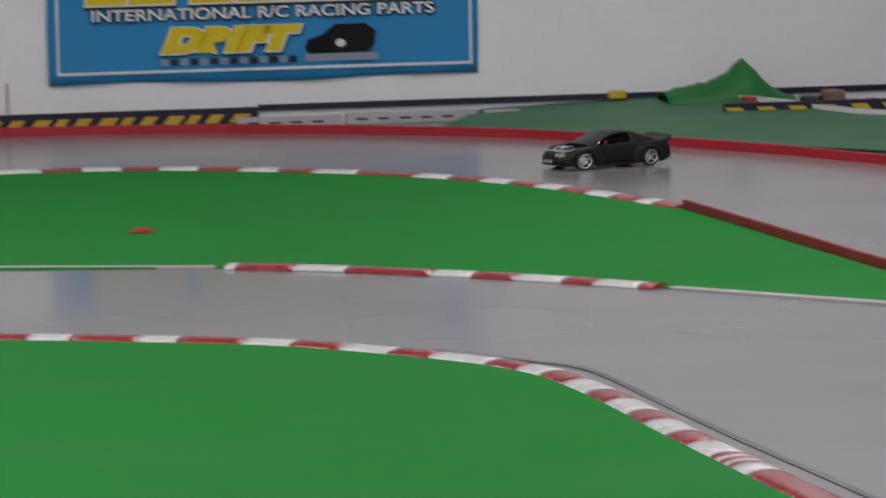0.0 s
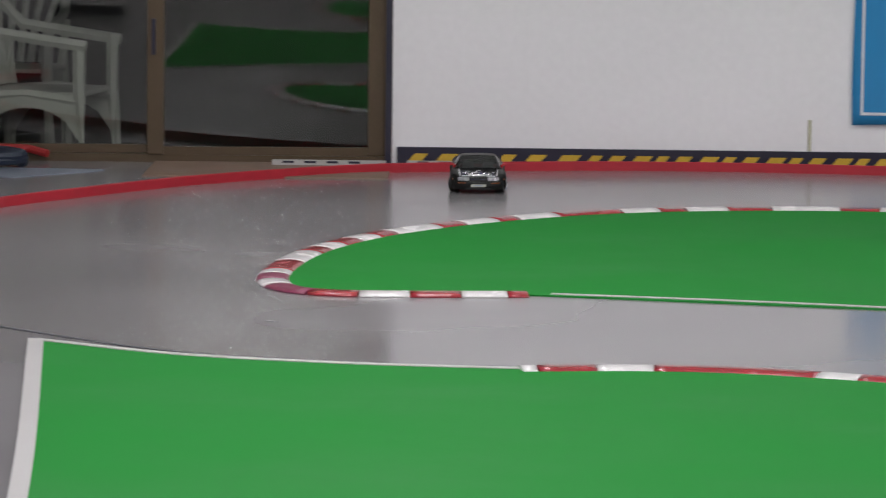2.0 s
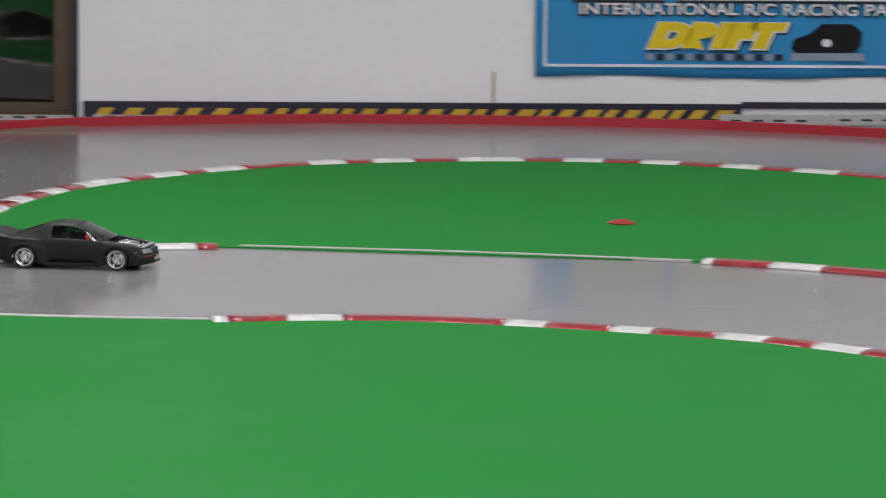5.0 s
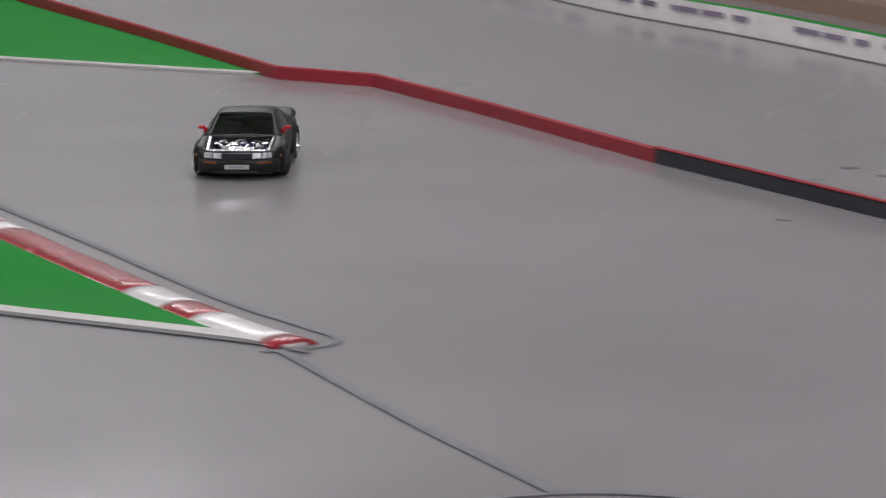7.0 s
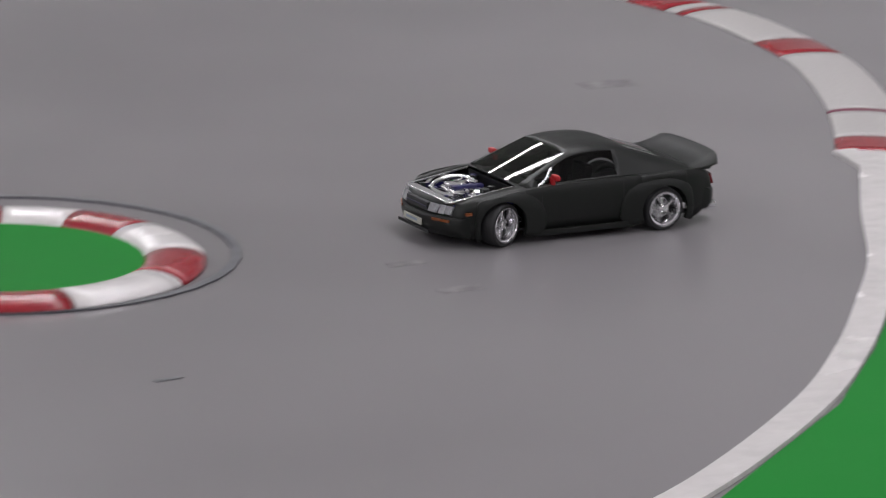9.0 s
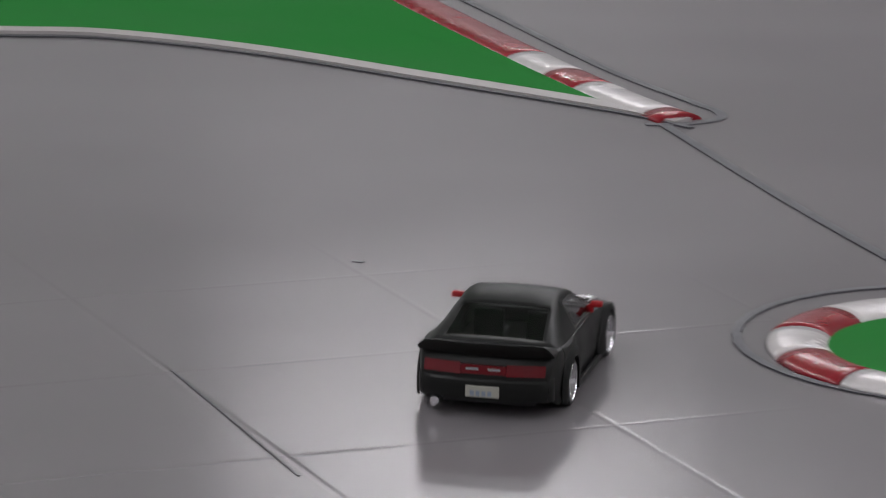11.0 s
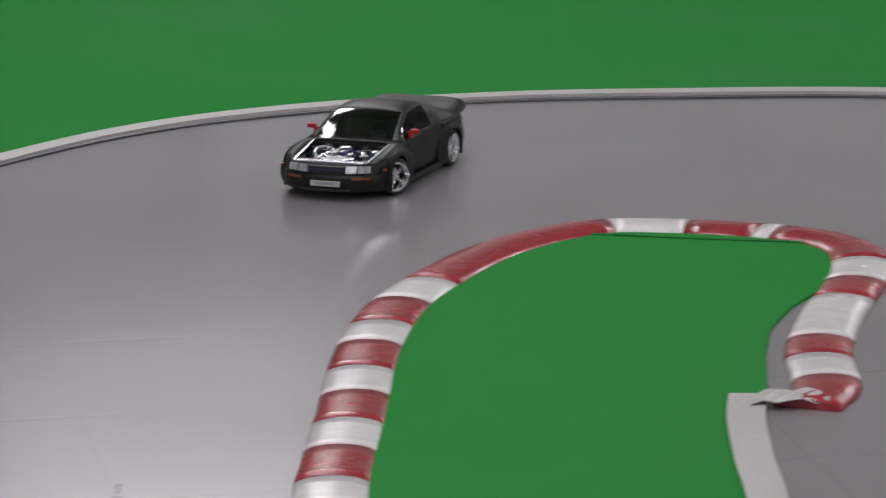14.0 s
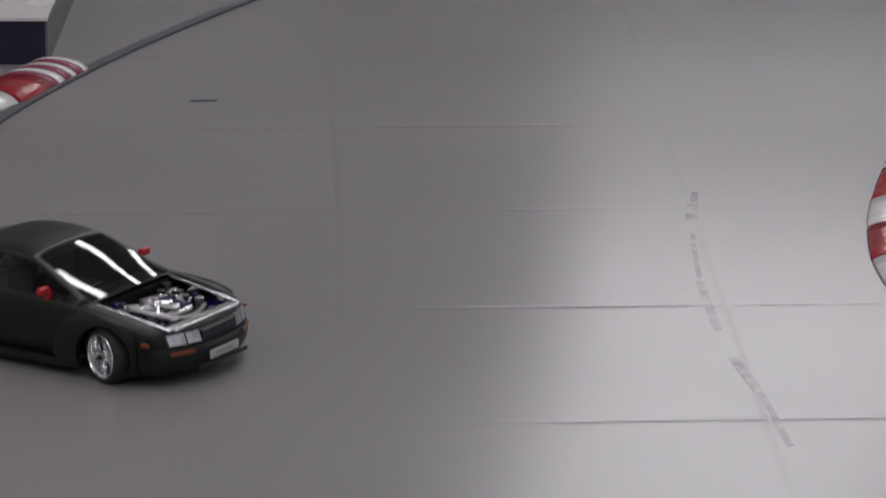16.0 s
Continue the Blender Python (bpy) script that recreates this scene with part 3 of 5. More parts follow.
def build_banner():
    b = tagged(empty("banner", WM), "blue cloth racing banner hung on a white wall", "banner")
    x0, x1, z0, z1 = 1.785, 3.480, 0.178, 0.775
    bm = bmesh.new()
    n, m = 40, 12
    rows = []
    for j in range(m + 1):
        row = []
        for i in range(n + 1):
            u, w = i / n, j / m
            sag = 0.006 * math.sin(u * 9) * (1 - w)
            row.append(bm.verts.new((x0 + (x1 - x0) * u + 0.006 * math.sin(w * 5) * (u - 0.5), -0.012 - 0.006 * math.sin(u * 23 + w * 2) * (1 - w * 0.6), z0 + (z1 - z0) * w + sag)))
        rows.append(row)
    for j in range(m):
        for i in range(n):
            bm.faces.new((rows[j][i], rows[j][i + 1], rows[j + 1][i + 1], rows[j + 1][i]))
    cloth = part("cloth", bm, M_BLUE, b, smooth=True)
    md = cloth.modifiers.new("thick", "SOLIDIFY")
    md.thickness = 0.002
    y = -0.024
    for q in ((1.815, 3.455, 0.217, 0.228), (1.815, 3.455, 0.722, 0.732), (1.815, 1.826, 0.228, 0.722), (3.444, 3.455, 0.228, 0.722)):
        part("border_line", box(q[0], q[1], y, y + 0.002, q[2], q[3]), M_BWHITE, b)
    # headline: plain slanted blocks in dark outline, white line and fill
    x = 1.935
    for i, w in enumerate((0.163, 0.185, 0.0, 0.174, 0.174, 0.163, 0.065, 0.185, 0.163)):
        if w == 0:
            x += 0.05
            continue
        part("headline_shadow", slant(x - 0.008, x + w, 0.470, 0.630, 0.030, y + 0.001), M_BBLACK, b)
        part("headline_outline", slant(x - 0.012, x + w - 0.004, 0.480, 0.642, 0.030, y - 0.001), M_BWHITE, b)
        part("headline_block", slant(x - 0.004, x + w - 0.012, 0.488, 0.634, 0.028, y - 0.003), M_BYEL, b)
        if i in (3, 4, 5, 8):
            part("headline_gap", slant(x + w * 0.42, x + w * 0.60, 0.548, 0.570, 0.004, y - 0.005), M_BGREY, b)
        x += w + 0.005
    text("slogan_outline", "INTERNATIONAL R/C RACING PARTS", 0.062, M_BBLACK, b, pose(2.63, y - 0.001, 0.441, 90), 1.30, 0.0005).data.offset = 0.005
    text("slogan", "INTERNATIONAL R/C RACING PARTS", 0.062, M_BWHITE, b, pose(2.628, y - 0.002, 0.443, 90), 1.30).data.offset = 0.0012
    for name, size, mat, at, grow in (("word_shadow", 0.116, M_BBLACK, (2.482, y + 0.0, 0.331), 0.017), ("word_outline", 0.116, M_BWHITE, (2.478, y - 0.0015, 0.336), 0.016), ("word", 0.116, M_BYEL, (2.476, y - 0.0035, 0.338), 0.0115)):
        word = text(name, "DRIFT", size, mat, b, pose(*at, 90), 1.58)
        word.data.offset, word.data.shear = grow, 0.28
    for k in range(14):
        part("small_print", box(2.22 + k * 0.039, 2.25 + k * 0.039, y, y + 0.001, 0.245, 0.27), M_BBLACK if k % 2 else M_BGREY, b)
    part("picture_shadow", box(2.79, 3.08, y, y + 0.001, 0.245, 0.275), M_BGREY, b)
    bm = bmesh.new()
    f = bm.faces.new([bm.verts.new((2.79 + px, y - 0.001, 0.275 + pz)) for px, pz in ((0.0, 0.02), (0.02, 0.0), (0.25, 0.004), (0.275, 0.03), (0.28, 0.085), (0.24, 0.115), (0.12, 0.115), (0.07, 0.075), (0.01, 0.055))])
    bmesh.ops.extrude_face_region(bm, geom=[f])
    part("picture_shape", bm, M_BBLACK, b)
    bm = bmesh.new()
    bm.faces.new([bm.verts.new((2.93 + 0.02 * math.cos(a), y - 0.0025, 0.315 + 0.016 * math.sin(a))) for a in (2 * math.pi * k / 12 for k in range(12))])
    part("picture_spot", bm, M_BWHITE, b)


def build_hazard():
    """Black board with yellow slants along the foot of the wall."""
    h = tagged(empty("hazard_board", WM), "black and yellow hazard board along the wall foot", "hazard board")
    part("board", box(0.02, 2.6, -0.02, -0.002, 0.0, 0.072), M_NAVY, h)
    x = 0.06
    k = 0
    while x < 2.5:
        near = x < 0.75
        w = (0.052 if near else 0.042) + 0.010 * ((k * 7) % 3)
        part("yellow_slant", slant(x, x + w, 0.014, 0.048, 0.03, -0.0225), M_YELLOW, h)
        x += (0.115 if near else 0.0865) + 0.008 * ((k * 5) % 3 - 1)
        k += 1
    tagged(part("wall_strip", box(1.615, 1.628, -0.006, -0.001, 0.072, 0.195, 0.002), M_STRIP, at=WM), "thin yellowed tape strip up the white wall", "tape strip")
    tagged(part("trim_north", box(2.6, ROOM_RIGHT, -0.015, 0, 0.056, 0.080), M_NAVY, at=WM), "dark trim along the wall", "trim", kind="structure")
    tagged(part("trim_door", box(-0.026, -0.002, -0.02, -0.001, 0.0, ROOM_H - 0.7), M_NAVY, at=WM), "navy strip beside the glass door", "trim", kind="structure")
    tagged(part("trim_door_left", box(-1.92, -1.9, -0.02, 0.12, 0.0, ROOM_H - 0.7), M_NAVY, at=WM), "navy strip beside the glass door", "trim", kind="structure")


def build_door():
    """Two-leaf sliding glass door in bronze aluminium."""
    d = tagged(empty("door_1", WM), "closed two-leaf sliding glass door in bronze frame", "glass door", kind="structure")
    part("sill", box(-1.9, 0.0, 0.0, 0.11, 0.0, 0.03), M_BRONZE, d)
    part("head", box(-1.9, 0.0, 0.0, 0.11, 2.0, 2.05), M_BRONZE, d)
    part("jamb", box(-1.9, -1.86, 0.0, 0.11, 0.03, 2.0), M_BRONZE, d)
    part("jamb", box(-0.03, 0.0, 0.0, 0.11, 0.03, 2.0), M_BRONZE, d)
    # the leaves sit slightly askew in their tracks
    for x, y, h in ((-1.375, 0.072, 0.485), (-0.4925, 0.030, 0.4625)):
        leaf = part("door_leaf", box(-h, -h + 0.065, -0.017, 0.017, 0.03, 2.0, 0.004), M_BRONZE, d, at=pose(x, y, 0, 0, 0, DOOR_SKEW))
        part("stile", box(h - 0.065, h, -0.017, 0.017, 0.03, 2.0, 0.004), M_BRONZE, leaf)
        part("bottom_rail", box(-h + 0.065, h - 0.065, -0.013, 0.013, 0.03, 0.062), M_BRONZE, leaf)
        part("middle_rail", box(-h + 0.065, h - 0.065, -0.013, 0.013, 0.715, 0.77), M_SASH, leaf, "pale wood middle rail")
        for z0, z1 in ((0.062, 0.715), (0.77, 1.97)):
            part("pane", box(-h + 0.065, h - 0.065, -0.003, 0.003, z0, z1), M_GLASS, leaf).visible_shadow = False
    part("handle", box(-0.935, -0.92, -0.028, -0.014, 0.42, 0.56, 0.003), M_NAVY, d, "dark pull handle")


build_banner()
build_hazard()
build_door()
def build_chair(at):
    """Stacking garden chair with a slatted back."""
    c = tagged(empty("garden_chair", at), "white moulded resin garden armchair behind the glass", "chair", "garden chairs")
    bm = box(-0.23, 0.23, -0.22, 0.20, 0.405, 0.425, 0.006)
    part("seat", bm, M_RESIN, c)
    for x in (-1, 1):
        for y, k in ((-0.22, 0), (0.20, 1)):
            part("leg", tube([Vector((x * 0.27, y * 1.12, 0.0)), Vector((x * 0.245, y, 0.42)), Vector((x * 0.255, y * (1.0 if k == 0 else 1.1), 0.63))], 0.026, 6), M_RESIN, c)
        part("armrest", tube([Vector((x * 0.262, -0.25, 0.61)), Vector((x * 0.268, -0.05, 0.635)), Vector((x * 0.262, 0.16, 0.665)), Vector((x * 0.245, 0.27, 0.78))], 0.024, 6), M_RESIN, c)
        part("side_rail", tube([Vector((x * 0.24, -0.22, 0.39)), Vector((x * 0.235, 0.0, 0.415)), Vector((x * 0.24, 0.20, 0.40))], 0.024, 6), M_RESIN, c)
        # moulded side apron that arches between the legs
        arch = [(-0.235, 0.24), (-0.215, 0.24)] + [(-0.215 + 0.40 * j / 8, 0.24 + 0.125 * math.sin(math.pi * j / 8) ** 0.55) for j in range(1, 8)] + [(0.185, 0.24), (0.205, 0.24), (0.205, 0.41), (-0.235, 0.41)]
        bm = bmesh.new()
        f = bm.faces.new([bm.verts.new((x * 0.255, py, pz)) for py, pz in arch])
        ext = bmesh.ops.extrude_face_region(bm, geom=[f])
        for g in ext["geom"]:
            if isinstance(g, bmesh.types.BMVert):
                g.co.x -= x * 0.012
        part("side_apron", bm, M_RESIN, c)
    for k in range(7):
        x = (k - 3) * 0.058
        part("back_slat", tube([Vector((x * 0.85, 0.19, 0.43)), Vector((x, 0.235, 0.62)), Vector((x * 1.25, 0.285, 0.82 - 0.02 * abs(k - 3)))], 0.017, 5), M_RESIN, c)
    part("top_rail", tube([Vector((-0.25, 0.27, 0.72)), Vector((-0.20, 0.285, 0.80)), Vector((0, 0.295, 0.845)), Vector((0.20, 0.285, 0.80)), Vector((0.25, 0.27, 0.72))], 0.024, 6), M_RESIN, c)
    return c


def bent(points, n=5):
    return smooth_line(points, n)


def build_compressor():
    """Engine-driven machine in a tube cradle, only its end in view."""
    c = tagged(empty("compressor", pose(-4.60, 14.26, 0, 0, 0, 10) @ Matrix.Scale(0.92, 4)), "portable machine in a bent steel tube frame", "machine")
    for y in (-0.16, 0.16):
        part("frame_hoop", tube(bent([(-0.42, y, 0.07), (0.10, y, 0.065), (0.155, y, 0.10), (0.165, y, 0.22), (0.15, y, 0.30), (0.02, y, 0.52), (-0.03, y, 0.555), (-0.10, y, 0.565), (-0.45, y, 0.56)]), 0.013), M_STEEL, c, "bent light steel tube")
    part("cross_bar", tube([Vector((0.13, -0.16, 0.33)), Vector((0.13, 0.16, 0.33))], 0.012), M_STEEL, c)
    part("tank", box(-0.45, 0.03, -0.13, 0.13, 0.31, 0.52, 0.03), M_TANK, c, "dark green fuel tank")
    part("motor", lathe([(-0.40, 0.02), (-0.40, 0.10), (-0.1, 0.11), (0.02, 0.10), (0.05, 0.05), (0.05, 0.0)], 20, "X"), M_MOTOR, c, "round dull silver motor housing", at=pose(0, 0, 0.18))
    part("panel", box(0.055, 0.07, -0.17, -0.07, 0.21, 0.29, 0.004), M_PLATE, c, "cream switch plate")
    part("skid", box(-0.42, 0.12, -0.17, 0.17, 0.0, 0.05, 0.01), M_CARBON, c)
    part("hose", tube(bent([(-0.02, -0.175, 0.545), (0.05, -0.178, 0.44), (0.10, -0.18, 0.34), (0.105, -0.18, 0.24), (0.07, -0.178, 0.15)]), 0.011), M_PLUM, c, "burgundy hose down the front hoop")
    part("cooling_fin", box(-0.30, 0.015, -0.145, -0.115, 0.235, 0.245, 0.002), M_TANK, c)
    part("cooling_fin", box(-0.30, 0.015, -0.145, -0.115, 0.265, 0.275, 0.002), M_TANK, c)
    part("cord", tube(bent([(-0.05, -0.17, 0.56), (-0.15, -0.18, 0.68), (-0.30, -0.15, 0.74)]), 0.006), M_PLUM, c)


def build_left_clutter():
    pts = []
    for k in range(60):
        a = 2 * math.pi * k / 26
        pts.append(Vector((0.165 * math.cos(a) * (1 + 0.05 * math.sin(k)), 0.12 * math.sin(a), 0.022 + 0.014 * k / 26)))
    tagged(part("coiled_hose", tube(pts, 0.019), M_HOSE, at=pose(-4.56, 15.0, 0)), "coiled dark blue hose on the floor", "hose")
    tagged(part("floor_sheet", sheet([Vector(p) for p in ((-4.715, 14.972, 0), (-4.088, 15.024, 0), (-4.110, 14.950, 0), (-4.317, 14.631, 0), (-4.585, 14.702, 0))], 0.0005, 0.004), M_SHEET), "thin pale blue sheet on the floor", "sheet")
    tagged(part("threshold", box(-0.92, 0.0, -0.62, -0.005, 0.0, 0.006), M_WOOD, at=WM), "brown mat before the glass door", "floor mat")
    tagged(part("red_tool", tube([Vector((-4.669, 15.295, 0.05)), Vector((-4.456, 15.319, 0.045)), Vector((-4.380, 15.300, 0.03))], 0.015), M_CONE), "small red tool on the hose", "tool")


def build_right_clutter():
    # long white slotted channels lying behind the red strip
    def channel(s0, s1, y, z=0.0, tilt=0.0, h=0.04):
        c = tagged(empty("slotted_channel", WM @ pose(s0, y, z, 0, tilt, 0)), "white slotted plastic channel lying on the floor", "channel", "slotted channels")
        part("channel_body", box(0, s1 - s0, -0.02, 0.02, 0.0, h, 0.002), M_TAPE, c)
        k = 0
        while 0.06 + k * 0.085 < s1 - s0 - 0.05:
            part("slot", box(0.04 + k * 0.085, 0.085 + k * 0.085, -0.0215, -0.0195, 0.014, 0.022), M_NAVY, c)
            k += 1
    channel(-0.46, -0.02, -0.10, h=0.024)
    channel(0.06, 0.42, -0.06, h=0.022)
    channel(2.5, 2.92, -0.12)
    channel(2.93, 3.45, -0.12, 0.004)
    channel(3.48, 3.62, -0.12)
    # sloping green apron behind the outer strip
    bm = bmesh.new()
    lo = [Vector(p) for p in ((-0.011, 15.685, 0.006), (0.412, 15.406, 0.006), (0.832, 15.051, 0.006), (1.201, 14.686, 0.006), (1.570, 14.401, 0.006), (2.334, 13.564, 0.006), (3.050, 12.437, 0.006))]
    hi = [Vector((p.x + 0.30, p.y + 0.95, 0.055 if p.x < 1.2 else 0.03)) for p in lo]
    a = [bm.verts.new(p) for p in lo]
    b = [bm.verts.new(p) for p in hi]
    for i in range(len(a) - 1):
        bm.faces.new((a[i], a[i + 1], b[i + 1], b[i]))
    ob = tagged(part("green_apron", bm, M_DGREEN), "faded green sheet rising behind the red strip", "sheet")
    ob.modifiers.new("thick", "SOLIDIFY").thickness = 0.004
    tagged(part("pale_edge", sweep([p + Vector((0, 0, 0.004)) for p in hi[:5]], flat(0.04, 0.0, 0.016)), M_WHITE), "pale batten along the top of the green sheet", "batten")
    # tarpaulin heap
    bm = bmesh.new()
    n = 18
    rows = []
    for j in range(7):
        row = []
        for i in range(n + 1):
            u = i / n
            peak = max(0.02, 0.165 * math.exp(-(abs(u - 0.62) / 0.2) ** 1.25) + 0.055 * math.exp(-((u - 0.2) / 0.35) ** 2))
            v = j / 6
            prof = math.sin(math.pi * v) ** 0.8
            row.append(bm.verts.new((4.19 + 0.52 * u, -0.30 + 0.28 * v - 0.05 * u, 0.045 + peak * prof + 0.006 * math.sin(i * 2.3 + j))))
        rows.append(row)
    for j in range(6):
        for i in range(n):
            bm.faces.new((rows[j][i], rows[j][i + 1], rows[j + 1][i + 1], rows[j + 1][i]))
    ob = tagged(part("tarpaulin", bm, M_TARP, at=WM, smooth=True), "bunched bright green tarpaulin by the wall", "tarpaulin")
    ob.modifiers.new("thick", "SOLIDIFY").thickness = 0.003
    # second hazard board
    h = tagged(empty("hazard_board", WM @ pose(4.33, -0.60, 0.0)), "black and yellow hazard board before a heap", "hazard board")
    part("board", box(0, 1.5, -0.01, 0.01, 0.0, 0.075), M_NAVY, h)
    for k in range(11):
        part("yellow_slant", slant(0.03 + k * 0.125, 0.095 + k * 0.125, 0.030, 0.060, -0.025, -0.0125), M_YELLOW, h)
    part("lower_edge", box(0.0, 1.5, -0.013, -0.009, 0.004, 0.014), M_TAPE, h)
    cols = (M_CONE, M_TAPE, M_DGREEN, M_CARBON, M_WOOD, M_PLATE)
    rnd = random.Random(3)
    for k in range(7):
        x = 4.50 + k * 0.085
        w = rnd.uniform(0.022, 0.045)
        ob = part("crumpled_box", box(-w, w, -0.04, 0.04, 0, rnd.uniform(0.05, 0.10), 0.012), cols[k % 6], at=WM @ pose(x, -0.34 + rnd.uniform(-0.04, 0.05), 0.0, 0, 0, rnd.uniform(-45, 45)))
        tagged(ob, "small crumpled carton in a heap by the wall", "carton", "heap of cartons")
    tagged(part("yellow_block", box(4.00, 4.07, -0.05, -0.015, 0.060, 0.092, 0.006), M_YELLOW, at=WM), "small yellow block on the wall trim", "block")


def build_print_board():
    """White printed board standing along the far lane."""
    pts = smooth_line([(1.983, 13.638), (2.247, 12.541), (2.482, 11.559), (2.736, 10.872), (2.944, 10.193), (3.118, 9.752), (3.270, 9.395), (3.345, 9.235)], 5)
    b = tagged(empty("printed_board"), "white board with purple printing along the lane", "board")
    part("board", sweep(pts, flat(0.012, 0.0, 0.066)), M_WHITE, b)
    total = length(pts)
    s = 0.15
    k = 0
    while s < total - 0.2:
        seg = arc_sample(pts, s, s + (0.07, 0.125, 0.10)[k % 3], 0.05)
        part("print_block", sweep([p + Vector((-0.0078, -0.003, 0)) for p in seg], flat(0.003, 0.038, 0.052)), M_PRINT, b)
        s += 0.145 if k % 5 else 0.3
        k += 1
    stripe("marker_line", [(p.x - 0.012, p.y - 0.004) for p in pts], 0.012, "dark line along the foot of a board", M_LINE, z=0.002, n=0, category="floor line")
    tagged(part("green_ledge", sweep([Vector((p.x + 0.035, p.y + 0.018, 0)) for p in pts[5:-4]], flat(0.05, 0.0, 0.060)), M_GREEN), "green felt ledge behind a printed board", "ledge")
    tagged(part("raised_mat", box(-0.9, 0.9, -0.5, 0.5, 0.0, 0.05), M_WOOD, at=pose(3.53, 11.452, 0, 0, 0, 108)), "brown raised mat behind the board", "mat")


def build_plinth():
    """Low white-topped box at the left bend."""
    p = tagged(empty("low_box", pose(-2.141, 5.366, 0, 0, 0, 16)), "low black box with a white top on grey floor", "box")
    part("box_body", box(-0.42, 0, 0.0, 0.44, 0.0, 0.062), M_NAVY, p)
    part("box_side", box(-0.002, 0.003, 0.004, 0.436, 0.001, 0.061), M_GREYBOX, p, "grey side panel")
    part("box_top", box(-0.424, 0.004, -0.003, 0.444, 0.062, 0.067), M_WHITE, p, "white top board")
    kerb([(-2.113, 5.347), (-2.122, 5.256), (-2.133, 5.141), (-2.191, 5.015), (-2.269, 4.892)], [.015, .035, .05, .07, .09, .11, .2, .3], "short striped kerb end before a low box", colours="wpwpwprwr", w=0.09)
    b = tagged(empty("toy_block", pose(-3.699, 10.835, 0, 0, 0, 12)), "pale green and red block at the lane edge", "block")
    part("block_body", box(-0.14, 0, -0.08, 0.02, 0, 0.05, 0.004), M_PLATE, b)
    part("block_end", box(0.012, 0.045, -0.06, 0.0, 0, 0.055, 0.004), M_CONE, b, "red end block")


def build_floor_marks():
    marks = (((1.228, 4.788), (1.262, 4.797), 0.010), ((-1.881, 5.228), (-1.847, 5.239), 0.009), ((0.380, 5.911), (0.396, 5.905), 0.008), ((2.08, 8.011), (2.099, 7.994), 0.014), ((2.374, 8.623), (2.409, 8.624), 0.012), ((2.42, 8.5), (2.457, 8.501), 0.012), ((-2.536, 10.935), (-2.506, 10.925), 0.012), ((-3.862, 12.128), (-3.838, 12.120), 0.012), ((0.116, 5.308), (0.254, 4.831), 0.0035))
    for a, b, w in marks:
        tagged(part("floor_scuff", sweep([Vector((*a, 0)), Vector(((a[0] + b[0]) / 2, (a[1] + b[1]) / 2, 0)), Vector((*b, 0))], flat(w, 0.0003, 0.0012)), M_LINE), "small dark scuff on grey floor", "scuff", "floor scuffs")
    for a, b, w in (((2.31, 6.29), (2.40, 6.30), 0.05), ((1.665, 5.255), (1.715, 5.265), 0.022), ((1.69, 5.11), (1.75, 5.122), 0.026)):
        tagged(part("floor_smudge", sweep([Vector((*a, 0)), Vector(((a[0] + b[0]) / 2, (a[1] + b[1]) / 2 + 0.004, 0)), Vector((*b, 0))], flat(w, 0.0002, 0.0005)), M_SMUDGE), "faint rubber smudge on grey floor", "smudge", "floor smudges")
    run = smooth_line([(-1.129, 4.962), (-1.109, 4.855), (-1.059, 4.665), (-1.008, 4.501), (-0.947, 4.336), (-0.874, 4.182), (-0.812, 4.029), (-0.738, 3.888)], 4)
    for s0, s1, w in ((0.0, 0.045, 0.009), (0.055, 0.13, 0.014), (0.18, 0.38, 0.006), (0.385, 0.58, 0.010), (0.68, 0.80, 0.011), (0.805, 0.98, 0.007)):
        tagged(part("floor_stain", sweep(arc_sample(run, s0, s1, 0.02), flat(w, 0.0003, 0.0006)), M_STAIN), "faint grey drip stain on the painted floor", "stain", "drip stains")


M_SMUDGE = material("faint_smudge", (0.224, 0.213, 0.217), rough=0.2, vary=0.3, grain=40, stain=20)
M_STAIN = material("faint_stain", (0.195, 0.186, 0.188), rough=0.21, vary=0.3, grain=40, stain=20)
chair = build_chair(WM @ pose(-1.405, 0.42, -0.17, 0, 0, 80))
tagged(copy_thing(chair, WM @ pose(-1.755, 2.05, -0.17, 0, 0, -4)), "white resin garden armchair facing the glass", "chair", "garden chairs")
build_compressor()
build_left_clutter()
build_right_clutter()
build_print_board()
build_plinth()
build_floor_marks()



# ---- the cars ----
def spline(table, x):
    """Smooth curve through (x, value) rows given in falling x."""
    t = table[::-1]
    if x <= t[0][0]:
        return t[0][1]
    for i in range(len(t) - 1):
        if x <= t[i + 1][0]:
            (x0, a), (x1, b) = t[i], t[i + 1]
            h = x1 - x0
            u = (x - x0) / h
            m0 = (b - t[i - 1][1]) / (x1 - t[i - 1][0]) if i else (b - a) / h
            m1 = (t[i + 2][1] - a) / (t[i + 2][0] - x0) if i + 2 < len(t) else (b - a) / h
            return (2 * u ** 3 - 3 * u * u + 1) * a + (u ** 3 - 2 * u * u + u) * h * m0 + (3 * u * u - 2 * u ** 3) * b + (u ** 3 - u * u) * h * m1
    return t[-1][1]


